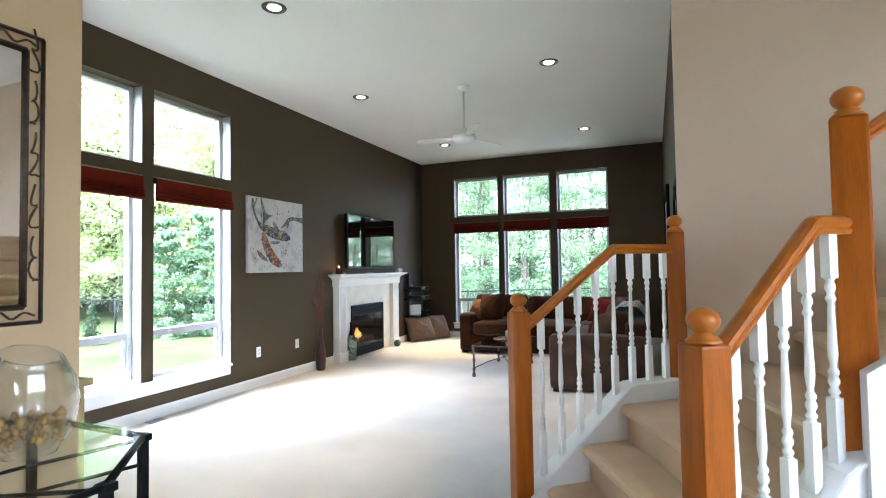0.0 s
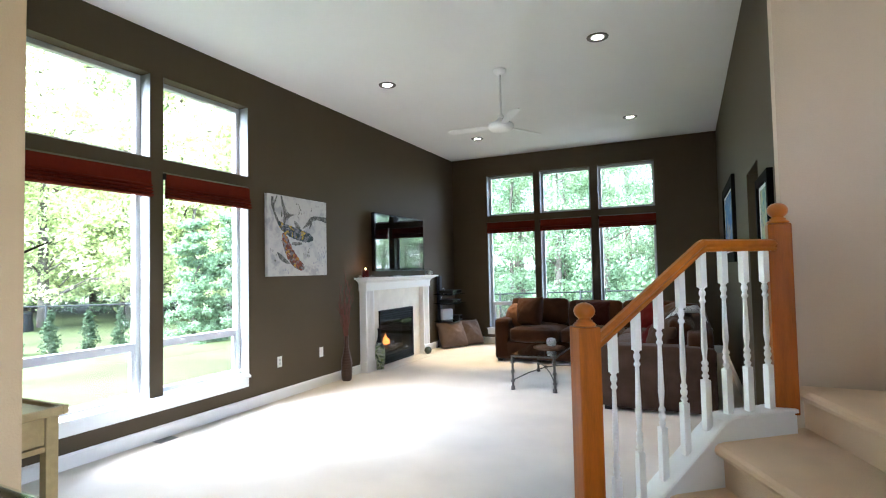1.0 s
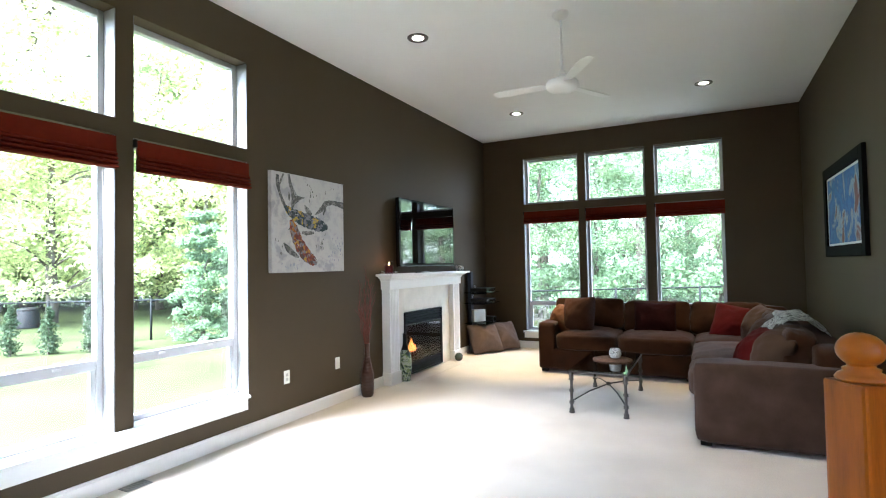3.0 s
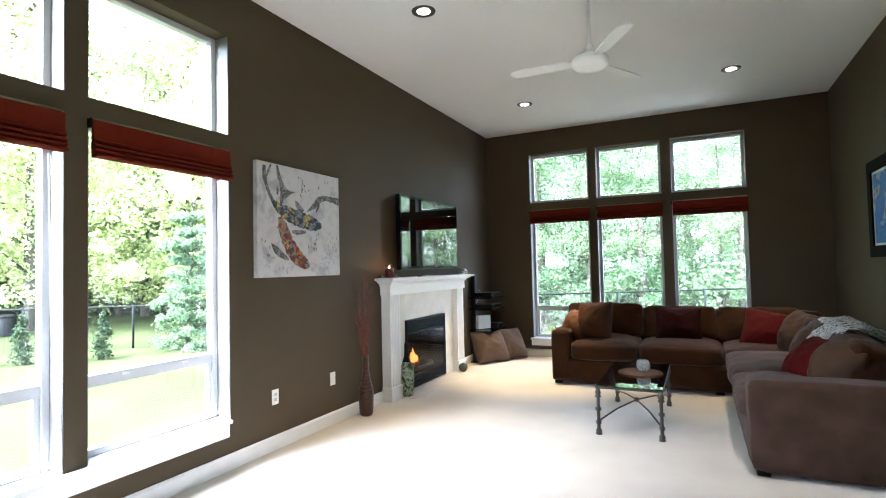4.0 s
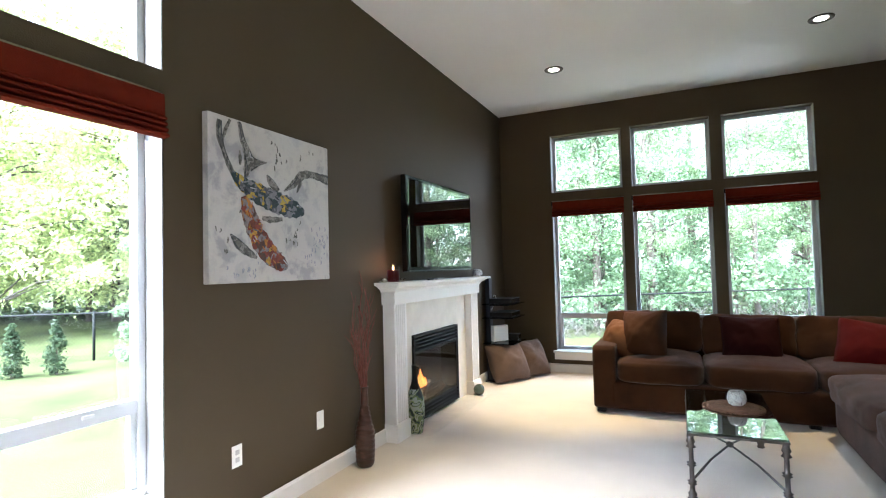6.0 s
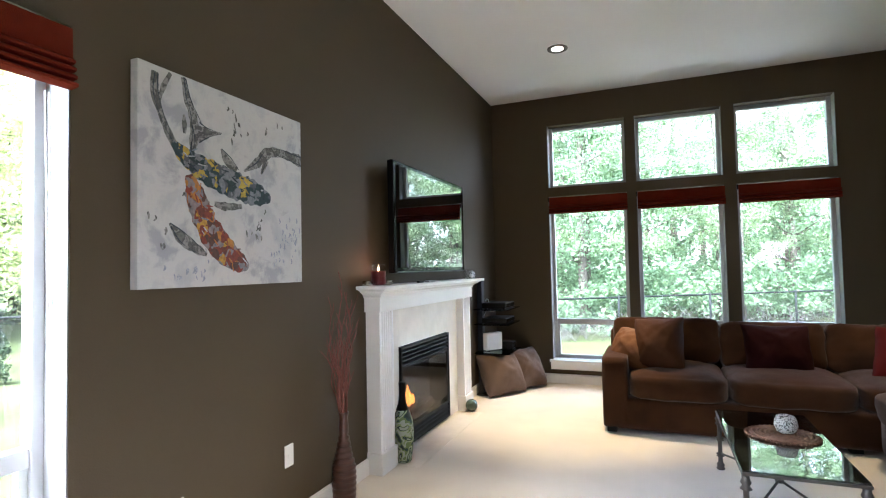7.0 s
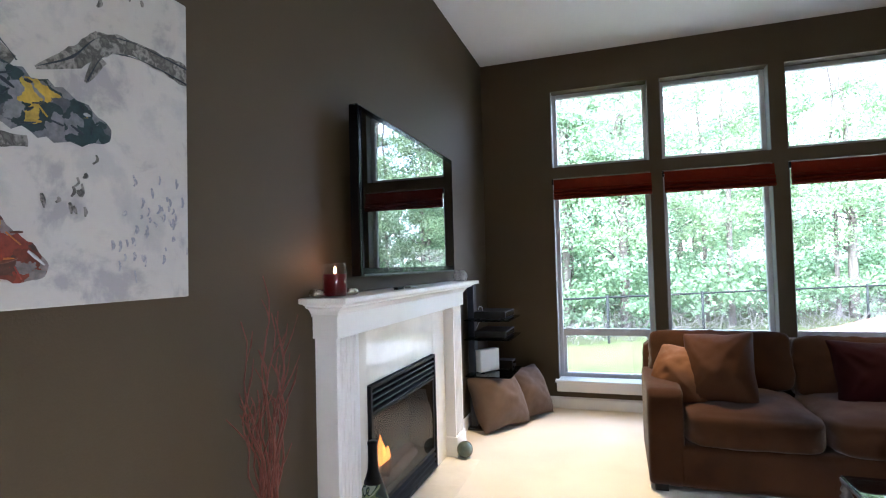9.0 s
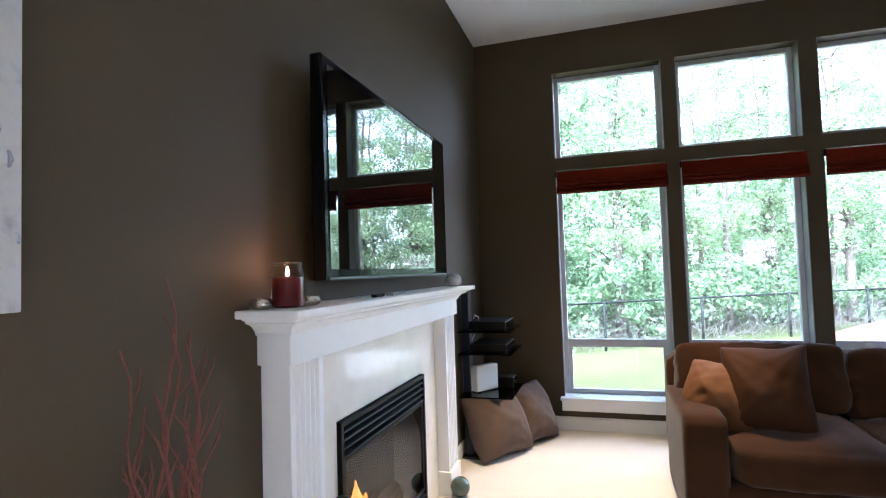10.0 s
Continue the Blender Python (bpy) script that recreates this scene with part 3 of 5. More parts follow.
def patches(name, cols, scale):
    """Loose brush patches, each of one colour, with ragged rims."""
    m = bpy.data.materials.new(name)
    m.use_nodes = True
    n, l = m.node_tree.nodes, m.node_tree.links
    bs = n["Principled BSDF"]
    bs.inputs["Roughness"].default_value = 0.55
    co, wob, mix, vor, ramp, fine, dark = (n.new("ShaderNode" + k) for k in ("TexCoord", "TexNoise", "VectorMath", "TexVoronoi", "ValToRGB", "TexNoise", "Mix"))
    wob.inputs["Scale"].default_value, wob.inputs["Detail"].default_value = 20, 7
    mix.operation, mix.inputs[1].default_value = "MULTIPLY_ADD", (0.085, 0.085, 0.085)
    l.new(co.outputs["Object"], wob.inputs["Vector"])
    l.new(wob.outputs["Color"], mix.inputs[0])
    l.new(co.outputs["Object"], mix.inputs[2])
    vor.inputs["Scale"].default_value = scale
    l.new(mix.outputs[0], vor.inputs["Vector"])
    l.new(vor.outputs["Color"], ramp.inputs["Fac"])
    ramp.color_ramp.interpolation = "CONSTANT"
    while len(ramp.color_ramp.elements) < len(cols):
        ramp.color_ramp.elements.new(0.5)
    for i, c in enumerate(cols):
        ramp.color_ramp.elements[i].position = 0.0 if i == 0 else 0.22 + 0.56 * i / len(cols)
        ramp.color_ramp.elements[i].color = (*c, 1)
    fine.inputs["Scale"].default_value, fine.inputs["Detail"].default_value = 70, 6
    l.new(co.outputs["Object"], fine.inputs["Vector"])
    dark.data_type, dark.blend_type = "RGBA", "OVERLAY"
    dark.inputs[0].default_value = 0.7
    l.new(ramp.outputs[0], dark.inputs[6])
    l.new(fine.outputs["Fac"], dark.inputs[7])
    l.new(dark.outputs[2], bs.inputs["Base Color"])
    return m


part("canvas", CANVASBM, mottled("painted_canvas", [(0.27, 0.265, 0.285), (0.42, 0.41, 0.41), (0.49, 0.475, 0.455), (0.47, 0.455, 0.44), (0.33, 0.32, 0.335)], 5.5, 0.25), art)
BLUEFISH = patches("teal_grey_patches", [(0.01, 0.03, 0.036), (0.13, 0.13, 0.15), (0.012, 0.03, 0.036), (0.07, 0.075, 0.09), (0.01, 0.028, 0.034), (0.40, 0.27, 0.03), (0.16, 0.16, 0.18)], 30)
REDFISH = patches("orange_red_patches", [(0.17, 0.028, 0.012), (0.38, 0.15, 0.015), (0.17, 0.16, 0.17), (0.12, 0.025, 0.012), (0.4, 0.22, 0.02), (0.07, 0.03, 0.02), (0.2, 0.17, 0.17)], 30)
GREYFIN = mottled("grey_wash", [(0.025, 0.025, 0.022), (0.13, 0.128, 0.115), (0.05, 0.05, 0.045), (0.26, 0.25, 0.235), (0.07, 0.07, 0.064)], 18, 0.25)
BLUEWASH = mottled("pale_blue_wash", [(0.26, 0.28, 0.34), (0.36, 0.37, 0.42), (0.22, 0.23, 0.29), (0.44, 0.44, 0.46)], 30)
stroke([(-0.438, 0.431, 0.0143), (-0.44, 0.349, 0.0204), (-0.414, 0.272, 0.0155), (-0.38, 0.203, 0.0168), (-0.343, 0.147, 0.0214), (-0.302, 0.109, 0.0262)], GREYFIN, "grey_tail", 0.001)
stroke([(-0.364, 0.447, 0.0085), (-0.397, 0.384, 0.0125), (-0.419, 0.321, 0.0103)], GREYFIN, "grey_tail", 0.0012)
stroke([(-0.3, 0.451, 0.0109), (-0.283, 0.375, 0.0165), (-0.253, 0.308, 0.0223), (-0.239, 0.246, 0.027), (-0.246, 0.178, 0.0202), (-0.254, 0.137, 0.0112)], GREYFIN, "grey_tail", 0.001)
stroke([(-0.296, 0.289, 0.0055), (-0.294, 0.25, 0.0131), (-0.293, 0.207, 0.0066)], GREYFIN, "grey_fin", 0.0014)
stroke([(-0.241, 0.218, 0.0382), (-0.183, 0.234, 0.0276), (-0.135, 0.244, 0.0118), (-0.086, 0.255, 0.0024)], GREYFIN, "grey_fin", 0.0016)
stroke([(0.516, 0.232, 0.0388), (0.404, 0.242, 0.0245), (0.306, 0.245, 0.0223), (0.225, 0.221, 0.0298), (0.155, 0.16, 0.0237), (0.06, 0.101, 0.0038)], GREYFIN, "grey_tail", 0.001)
stroke([(0.223, 0.184, 0.0189), (0.2, 0.139, 0.0121), (0.181, 0.105, 0.004)], GREYFIN, "grey_fin", 0.0014)
stroke([(-0.086, 0.183, 0.0048), (-0.052, 0.134, 0.0219), (0.009, 0.095, 0.02)], GREYFIN, "grey_fin", 0.001)
stroke([(-0.369, -0.188, 0.0042), (-0.323, -0.236, 0.0238), (-0.257, -0.278, 0.029), (-0.175, -0.317, 0.0092)], GREYFIN, "grey_fin", 0.0013)
stroke([(-0.13, -0.081, 0.0094), (-0.065, -0.087, 0.0194), (0.043, -0.076, 0.0126)], GREYFIN, "blue_fin", 0.0018)
stroke([(-0.354, 0.158, 0.0149), (-0.302, 0.115, 0.0371), (-0.229, 0.08, 0.0542), (-0.136, 0.052, 0.0646), (-0.035, 0.028, 0.0699), (0.076, 0.009, 0.0692), (0.18, -0.007, 0.0559), (0.249, -0.017, 0.0164)], BLUEFISH, "blue_shape", 0.003)
stroke([(-0.269, 0.032, 0.02), (-0.242, -0.042, 0.0516), (-0.21, -0.115, 0.0615), (-0.168, -0.19, 0.0672), (-0.107, -0.261, 0.0714), (-0.034, -0.319, 0.0638), (0.033, -0.354, 0.0479), (0.085, -0.374, 0.0129)], REDFISH, "orange_shape", 0.002)
rng = random.Random(4)
DABS = {n: mat("paint_" + n, c, 0.55, var=0.3, scale=40, bump=0.3, bscale=90) for n, c in (("navy", (0.015, 0.025, 0.04)), ("slate", (0.14, 0.16, 0.2)), ("yellow", (0.4, 0.25, 0.02)), ("white", (0.4, 0.4, 0.42)), ("red", (0.2, 0.025, 0.012)), ("orange", (0.36, 0.12, 0.015)), ("brown", (0.1, 0.03, 0.015)))}
for spine, names, lift in (([(-0.302, 0.115), (-0.229, 0.08), (-0.108, 0.045), (0.043, 0.014), (0.198, -0.011)], ("navy", "navy", "navy", "navy", "navy", "slate", "yellow", "white"), 0.0062), ([(-0.252, -0.022), (-0.216, -0.105), (-0.157, -0.201), (-0.066, -0.294), (0.049, -0.362)], ("brown", "red", "orange", "yellow", "orange", "slate", "white", "red"), 0.0052)):
    for i in range(34):
        k2 = rng.randrange(4)
        s = rng.random()
        (a0, c0), (a1, c1) = spine[k2], spine[k2 + 1]
        d = Vector((a1 - a0, c1 - c0)).normalized()
        off = rng.uniform(-0.052, 0.052)
        a, c = a0 + (a1 - a0) * s - d.y * off, c0 + (c1 - c0) * s + d.x * off
        h, w = rng.uniform(0.008, 0.026), rng.uniform(0.0015, 0.005)
        turn = rng.gauss(0, 0.5)
        e = Vector((d.x * math.cos(turn) - d.y * math.sin(turn), d.x * math.sin(turn) + d.y * math.cos(turn))) * h
        stroke([(a - e.x, c - e.y, 0.002), (a, c, w), (a + e.x, c + e.y, 0.002)], DABS[rng.choice(names)], "paint_dab", lift + 0.0001 * (i % 9))
for cx, cz, n, c in ((0.025, 0.323, 10, 0.028), (0.221, 0.364, 2, 0.01), (0.331, 0.405, 2, 0.012), (-0.025, 0.395, 3, 0.02), (0.152, -0.171, 12, 0.034), (0.393, -0.217, 34, 0.055), (0.29, -0.311, 10, 0.03), (-0.217, -0.381, 9, 0.04), (-0.326, -0.391, 7, 0.03), (-0.414, -0.265, 3, 0.03), (-0.302, -0.049, 1, 0.004), (-0.435, -0.191, 3, 0.03)):
    for i in range(n):
        a, b = cx + rng.gauss(0, c), max(cz + rng.gauss(0, c), -0.41)
        h = rng.uniform(0.012, 0.035)
        stroke([(a, b, 0.003), (a + 0.004, b - h / 2, rng.uniform(0.003, 0.007)), (a + rng.uniform(-0.01, 0.01), b - h, 0.002)], BLUEWASH if cx > 0.24 and cz < -0.1 or cz < -0.33 else GREYFIN, "wash_dab", 0.0012)

INK = DABS["navy"]
for line in ([(-0.44, 0.425), (-0.448, 0.346), (-0.423, 0.269), (-0.386, 0.201), (-0.346, 0.15)], [(-0.425, 0.426), (-0.425, 0.355), (-0.404, 0.275), (-0.364, 0.194)], [(-0.296, 0.452), (-0.288, 0.374), (-0.263, 0.305), (-0.254, 0.22), (-0.26, 0.141)], [(-0.288, 0.45), (-0.26, 0.362), (-0.218, 0.297), (-0.203, 0.268)], [(-0.215, 0.276), (-0.163, 0.259), (-0.085, 0.257)], [(-0.216, 0.183), (-0.163, 0.22), (-0.09, 0.251)], [(0.516, 0.254), (0.4, 0.261), (0.297, 0.26), (0.216, 0.235), (0.146, 0.158), (0.064, 0.106)], [(0.515, 0.206), (0.399, 0.22), (0.296, 0.218), (0.228, 0.189), (0.185, 0.109)], [(-0.369, -0.188), (-0.308, -0.217), (-0.242, -0.261), (-0.181, -0.309)], [(-0.364, -0.2), (-0.32, -0.26), (-0.254, -0.3), (-0.185, -0.324)], [(-0.086, 0.183), (-0.026, 0.149), (0.02, 0.103)], [(-0.254, 0.253), (-0.241, 0.201), (-0.246, 0.15)]):
    stroke([(a, c, 0.001 + 0.0028 * math.sin(1 + 1.7 * i)) for i, (a, c) in enumerate(line)], INK, "ink_line", 0.0024)

# ---- sofa ----
sofa = thing("sectional_sofa", pose(0, 0, 0), "brown microfibre corner sofa, daylit run in a paler tone, with loose cushions", "sofa")
def I(x, y, z, rx=0, ry=0, rz=0):
    return pose(x, y, z, rx, ry, rz)
def upholstery(name, size, m, seed, puff=0.0, n=7.0, wrinkle=0.004, cuts=12, material=None, parent=None, label="", pinch=0.0):
    bm = B()
    soft(bm, size, m, n, puff, cuts, wrinkle, seed, pinch)
    ob = part(name, bm, material or SOFA, parent or sofa, label, smooth=True)
    return ob
# back run along the windows
upholstery("base", (2.90, 0.98, 0.28), I(-1.52, 8.44, 0.17), 1, n=16, wrinkle=0.002)
upholstery("arm", (0.215, 0.84, 0.60), I(-2.895, 8.38, 0.335), 2, n=22, wrinkle=0.003, puff=0.008)
upholstery("back_frame", (2.90, 0.2, 0.78), I(-1.535, 8.93, 0.45), 3, n=14, wrinkle=0.003)
for x0, x1, s in ((-2.785, -2.02, 4), (-2.015, -1.15, 5), (-1.145, -0.15, 6)):
    upholstery("seat_cushion", (x1 - x0, 0.90, 0.215), I((x0 + x1) / 2, 8.36, 0.398), s, puff=0.05, n=6.5, wrinkle=0.005, cuts=26)
for x0, x1, z, s in ((-2.94, -2.01, 0.70, 7), (-2.005, -1.2, 0.67, 8), (-1.195, -0.35, 0.665, 9)):
    upholstery("back_cushion", (x1 - x0, 0.42, 0.23), I((x0 + x1) / 2, 8.73, z, 76), s, puff=0.045, n=9, wrinkle=0.008, cuts=22)
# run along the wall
# base, arm and seats here take the lit copy of the sofa fabric
upholstery("base", (1.0, 2.24, 0.28), I(-0.60, 6.82, 0.17), 11, n=16, wrinkle=0.002, material=SOFALIT)
upholstery("arm", (1.04, 0.25, 0.60), I(-0.585, 5.81, 0.335), 12, n=22, wrinkle=0.003, puff=0.008, material=SOFALIT)
upholstery("back_frame", (0.24, 3.2, 0.72), I(-0.19, 7.4, 0.42), 13, n=14, wrinkle=0.003)
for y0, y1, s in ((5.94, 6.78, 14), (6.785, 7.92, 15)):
    upholstery("seat_cushion", (0.91, y1 - y0, 0.215), I(-0.695, (y0 + y1) / 2, 0.398), s, puff=0.045, n=6.5, wrinkle=0.007, cuts=26, material=SOFALIT)
for y0, y1, s in ((5.95, 6.75, 16), (6.755, 7.6, 17), (7.605, 8.4, 18)):
    upholstery("back_cushion", (0.42, y1 - y0, 0.23), I(-0.40, (y0 + y1) / 2, 0.655, 0, -76), s, puff=0.045, n=6.5, wrinkle=0.008, cuts=22)
for x, y in ((-2.93, 8.02), (-1.2, 8.02), (-2.93, 8.92), (-1.03, 5.76), (-0.14, 5.74), (-0.14, 8.92)):
    bm = B()
    box(bm, (x - 0.04, y - 0.04, 0), (x + 0.04, y + 0.04, 0.04), 0.004)
    part("foot", bm, BLACK, sofa, "black block foot")

BROWN = mat("brown_cushion_fabric", (0.045, 0.0165, 0.006), 0.8, var=0.2, scale=6, bump=0.25, bscale=220, spec=0.15)
def pillow(m, size, material, label, seed, name="cushion"):
    bm = B()
    plump(bm, size, seed)
    ob = part(name, bm, material, None, label, smooth=True)
    ob.matrix_basis = m
    return tagged(ob, category="cushion", group="loose cushions")
pillow(I(-2.735, 8.36, 0.655, 60, 4, -36), (0.48, 0.42, 0.40), AMBER, "tan satin cushion against the sofa arm", 31)
pillow(I(-2.53, 8.28, 0.72, 70, -4, -14), (0.45, 0.51, 0.46), BROWN, "brown cushion leaning on the sofa back", 32)
pillow(I(-1.60, 8.42, 0.675, 68, 0, 2), (0.54, 0.49, 0.34), DARKRED, "dark red velvet cushion on the sofa", 33)
pillow(I(-0.40, 8.24, 0.64, 66, 4, -36), (0.48, 0.46, 0.3), DARKRED, "dark red cushion behind the red one", 39)
pillow(I(-0.66, 8.33, 0.63, 58, 10, -12), (0.64, 0.54, 0.38), RED, "red cushion in the sofa corner", 34)
pillow(I(-0.47, 7.86, 0.68, 66, 6, -66), (0.48, 0.48, 0.38), PILLOWTAUPE, "taupe cushion in the sofa corner", 35)
pillow(I(-0.57, 6.58, 0.61, 46, 0, -68), (0.54, 0.50, 0.36), RED, "red cushion on the sofa seat", 36)
pillow(I(-0.50, 6.2, 0.65, 54, 10, -100), (0.52, 0.50, 0.38), PILLOWTAUPE, "taupe cushion beside the red one", 37)
pillow(I(-0.52, 7.2, 0.66, 60, 0, -86), (0.48, 0.46, 0.26), PILLOWTAUPE, "grey brown cushion on the sofa", 38)

# throw over the sofa back
THROW = mottled("black_white_print", [(0.05, 0.045, 0.045), (0.82, 0.81, 0.79), (0.82, 0.81, 0.79), (0.82, 0.81, 0.79), (0.05, 0.045, 0.045), (0.8, 0.79, 0.78)], 26, 0.3, True)
bm = B()
rows = []
for i in range(15):
    y = 6.45 + 0.95 * i / 14
    row = []
    for j in range(13):
        s = j / 12
        x = -0.56 + 0.50 * s
        z = 0.885 - 0.45 * max(0, 0.35 - s) ** 1.3 * 1.4 - 0.9 * max(0, s - 0.78) + 0.022 * noise.noise(Vector((x * 9, y * 6, 0))) + 0.02
        row.append(bm.verts.new((x, y + 0.03 * noise.noise(Vector((j * 0.5, i * 0.3, 3))), z)))
    rows.append(row)
for p, q in zip(rows, rows[1:]):
    for i in range(12):
        bm.faces.new((p[i], q[i], q[i + 1], p[i + 1]))
bmesh.ops.solidify(bm, geom=bm.faces[:], thickness=0.012)
tagged(part("throw_blanket", bm, THROW, None, "black and white printed throw over the sofa back", smooth=True), category="blanket")

# ---- coffee table ----
PEWTER = mat("pewter_metal", (0.085, 0.078, 0.072), 0.42, 0.7, var=0.2, bump=0.15, bscale=90)
ct = thing("coffee_table", pose(-1.92, 6.78, 0), "low glass-topped coffee table with turned pewter legs", "table")
hw, hl = 0.265, 0.59
legp = [(1.3 * r, z) for r, z in [(0.018, 0), (0.022, 0.008), (0.016, 0.02), (0.02, 0.035), (0.012, 0.05), (0.0105, 0.085), (0.02, 0.092), (0.012, 0.10), (0.021, 0.108), (0.0105, 0.117), (0.0105, 0.195), (0.021, 0.203), (0.0125, 0.21), (0.021, 0.218), (0.0105, 0.226), (0.0105, 0.305), (0.022, 0.313), (0.013, 0.33), (0.02, 0.345), (0.014, 0.365), (0.014, 0.385)]]
for sx in (-1, 1):
    for sy in (-1, 1):
        bm = B()
        lathe(bm, legp, 14, (sx * (hw - 0.02), sy * (hl - 0.02), 0))
        part("leg", bm, PEWTER, ct, smooth=True)
bm = B()
for a, b in (((-hw, -hl, 0.383), (hw, -hl + 0.03, 0.398)), ((-hw, hl - 0.03, 0.383), (hw, hl, 0.398)), ((-hw, -hl + 0.03, 0.383), (-hw + 0.03, hl - 0.03, 0.398)), ((hw - 0.03, -hl + 0.03, 0.383), (hw, hl - 0.03, 0.398))):
    box(bm, a, b, 0.002)
part("top_frame", bm, PEWTER, ct)
bm = B()
box(bm, (-hw + 0.004, -hl + 0.004, 0.399), (hw - 0.004, hl - 0.004, 0.409), 0.002)
part("glass_top", bm, glass_mat("table_glass", (0.42, 0.48, 0.46), 1.5), ct, "dark clear glass top")
for s in (-1, 1):
    bm = B()
    tube(bm, [(-s * (hw - 0.02), -hl + 0.02, 0.11), (-s * 0.13, -0.29, 0.155), (0, 0, 0.175), (s * 0.13, 0.29, 0.155), (s * (hw - 0.02), hl - 0.02, 0.11)], 0.007, n=8)
    part("stretcher", bm, PEWTER, ct, smooth=True)
bm = B()
lathe(bm, [(0.002, 0.155), (0.02, 0.16), (0.024, 0.175), (0.02, 0.19), (0.002, 0.195)], 12)
part("boss", bm, PEWTER, ct, smooth=True)
matt = thing("round_placemat", pose(-1.885, 6.84, 0.4095), "round woven brown placemat on the glass table", "placemat")
WOVEN = mat("woven_rattan", (0.22, 0.11, 0.06), 0.85, var=0.5, scale=45, bump=0.7, bscale=140)
bm = B()
coil = []
for a in range(29 * 7):
    r = 0.012 + 0.155 * a / (29 * 7)
    coil.append((r * math.cos(a * math.pi / 14.5), r * math.sin(a * math.pi / 14.5), 0.006 + 0.002 * (a % 2)))
tube(bm, coil, 0.012, n=6)
part("woven_coil", bm, WOVEN, matt, smooth=True)
bm = B()
for i in range(40):
    a = i * math.pi / 20
    tube(bm, [(0.165 * math.cos(a - 0.06), 0.165 * math.sin(a - 0.06), 0.005), (0.192 * math.cos(a), 0.192 * math.sin(a), 0.006), (0.165 * math.cos(a + 0.06), 0.165 * math.sin(a + 0.06), 0.005)], 0.005, n=5)
part("scalloped_edge", bm, WOVEN, matt, smooth=True)
SPOTTED = mottled("black_white_mosaic", [(0.03, 0.03, 0.03), (0.6, 0.59, 0.58), (0.62, 0.61, 0.6), (0.03, 0.03, 0.03), (0.6, 0.59, 0.58)], 60, 0.0, True)
def votive(x, y, z, s, label):
    root = thing("candle_holder", pose(x, y, z), label, "candle holder", "mosaic candle holders")
    bm = B()
    lathe(bm, [(0.03 * s, 0), (0.05 * s, 0.012 * s), (0.062 * s, 0.045 * s), (0.056 * s, 0.08 * s), (0.044 * s, 0.1 * s), (0.04 * s, 0.1 * s), (0.05 * s, 0.075 * s), (0.05 * s, 0.02 * s)], 22, cap=False)
    bowl = part("bowl", bm, SPOTTED, root, smooth=True)
    bm = B()
    lathe(bm, [(0.001, 0.02 * s), (0.045 * s, 0.02 * s), (0.045 * s, 0.05 * s), (0.001, 0.05 * s)], 16)
    part("candle", bm, PLASTIC, bowl, "white candle")
votive(-1.86, 6.86, 0.424, 1.0, "black and white mosaic candle holder on the placemat")
votive(WX + 0.12, 8.40, 1.325, 0.85, "black and white mosaic candle holder on the mantel")
votive(WX + 0.11, 8.50, 1.325, 0.7, "small mosaic candle holder on the mantel")

# ---- mantel things ----
jar = thing("jar_candle", pose(WX + 0.115, 6.465, 1.325), "lit red jar candle on the mantel", "candle")
bm = B()
lathe(bm, [(0.001, 0.003), (0.046, 0.003), (0.051, 0.01), (0.051, 0.1), (0.001, 0.101)], 22)
part("wax", bm, mat("red_wax", (0.11, 0.004, 0.005), 0.4, var=0.15, scale=20, bump=0.0, spec=0.3), jar, "deep red wax", smooth=True)
bm = B()
lathe(bm, [(0.05, 0), (0.054, 0.008), (0.054, 0.11), (0.046, 0.125), (0.047, 0.145), (0.05, 0.147), (0.05, 0.142)], 24, cap=False)
part("glass_jar", bm, glass_mat("jar_glass", (0.95, 0.93, 0.92), 0.8), jar, "clear glass jar", smooth=True)
bm = B()
lathe(bm, [(0.001, 0.102), (0.007, 0.11), (0.005, 0.124), (0.0005, 0.136)], 8)
part("flame", bm, glow_mat("candle_flame", (1.0, 0.6, 0.2), 1.0), jar, smooth=True)
glow = new("candle_light", bpy.data.lights.new("candle_light", "POINT"))
glow.data.energy, glow.data.color, glow.data.shadow_soft_size = 0.04, (1.0, 0.48, 0.2), 0.012
glow.location = (WX + 0.115, 6.465, 1.325 + 0.145)
SILVER = mat("tarnished_silver", (0.5, 0.45, 0.38), 0.25, 0.9, var=0.2, bump=0.3, bscale=120)
for x, y in ((0.07, 6.386), (0.14, 6.558)):
    t = thing("tealight_holder", pose(WX + x, y, 1.325), "small silver tealight holder on the mantel", "candle holder", "tealight holders")
    bm = B()
    lathe(bm, [(0.02, 0), (0.034, 0.006), (0.038, 0.02), (0.03, 0.034), (0.02, 0.036), (0.02, 0.03)], 16, cap=False)
    part("dish", bm, SILVER, t, smooth=True)
    bm = B()
    lathe(bm, [(0.001, 0.01), (0.019, 0.01), (0.019, 0.028), (0.001, 0.028)], 12)
    part("tealight", bm, PLASTIC, t)
for y, l, w in ((7.10, 0.12, 0.025), (7.30, 0.2, 0.04)):
    bm = B()
    box(bm, (-w / 2, -l / 2, 0), (w / 2, l / 2, 0.014), 0.004)
    ob = part("remote_control", bm, BLACK if l < 0.15 else mat("silver_plastic", (0.4, 0.4, 0.41), 0.35, 0.3), None, "slim remote control lying on the mantel")
    ob.matrix_basis = pose(WX + 0.15, y, 1.3245, 0, 0, 6)
    tagged(ob, category="remote control")

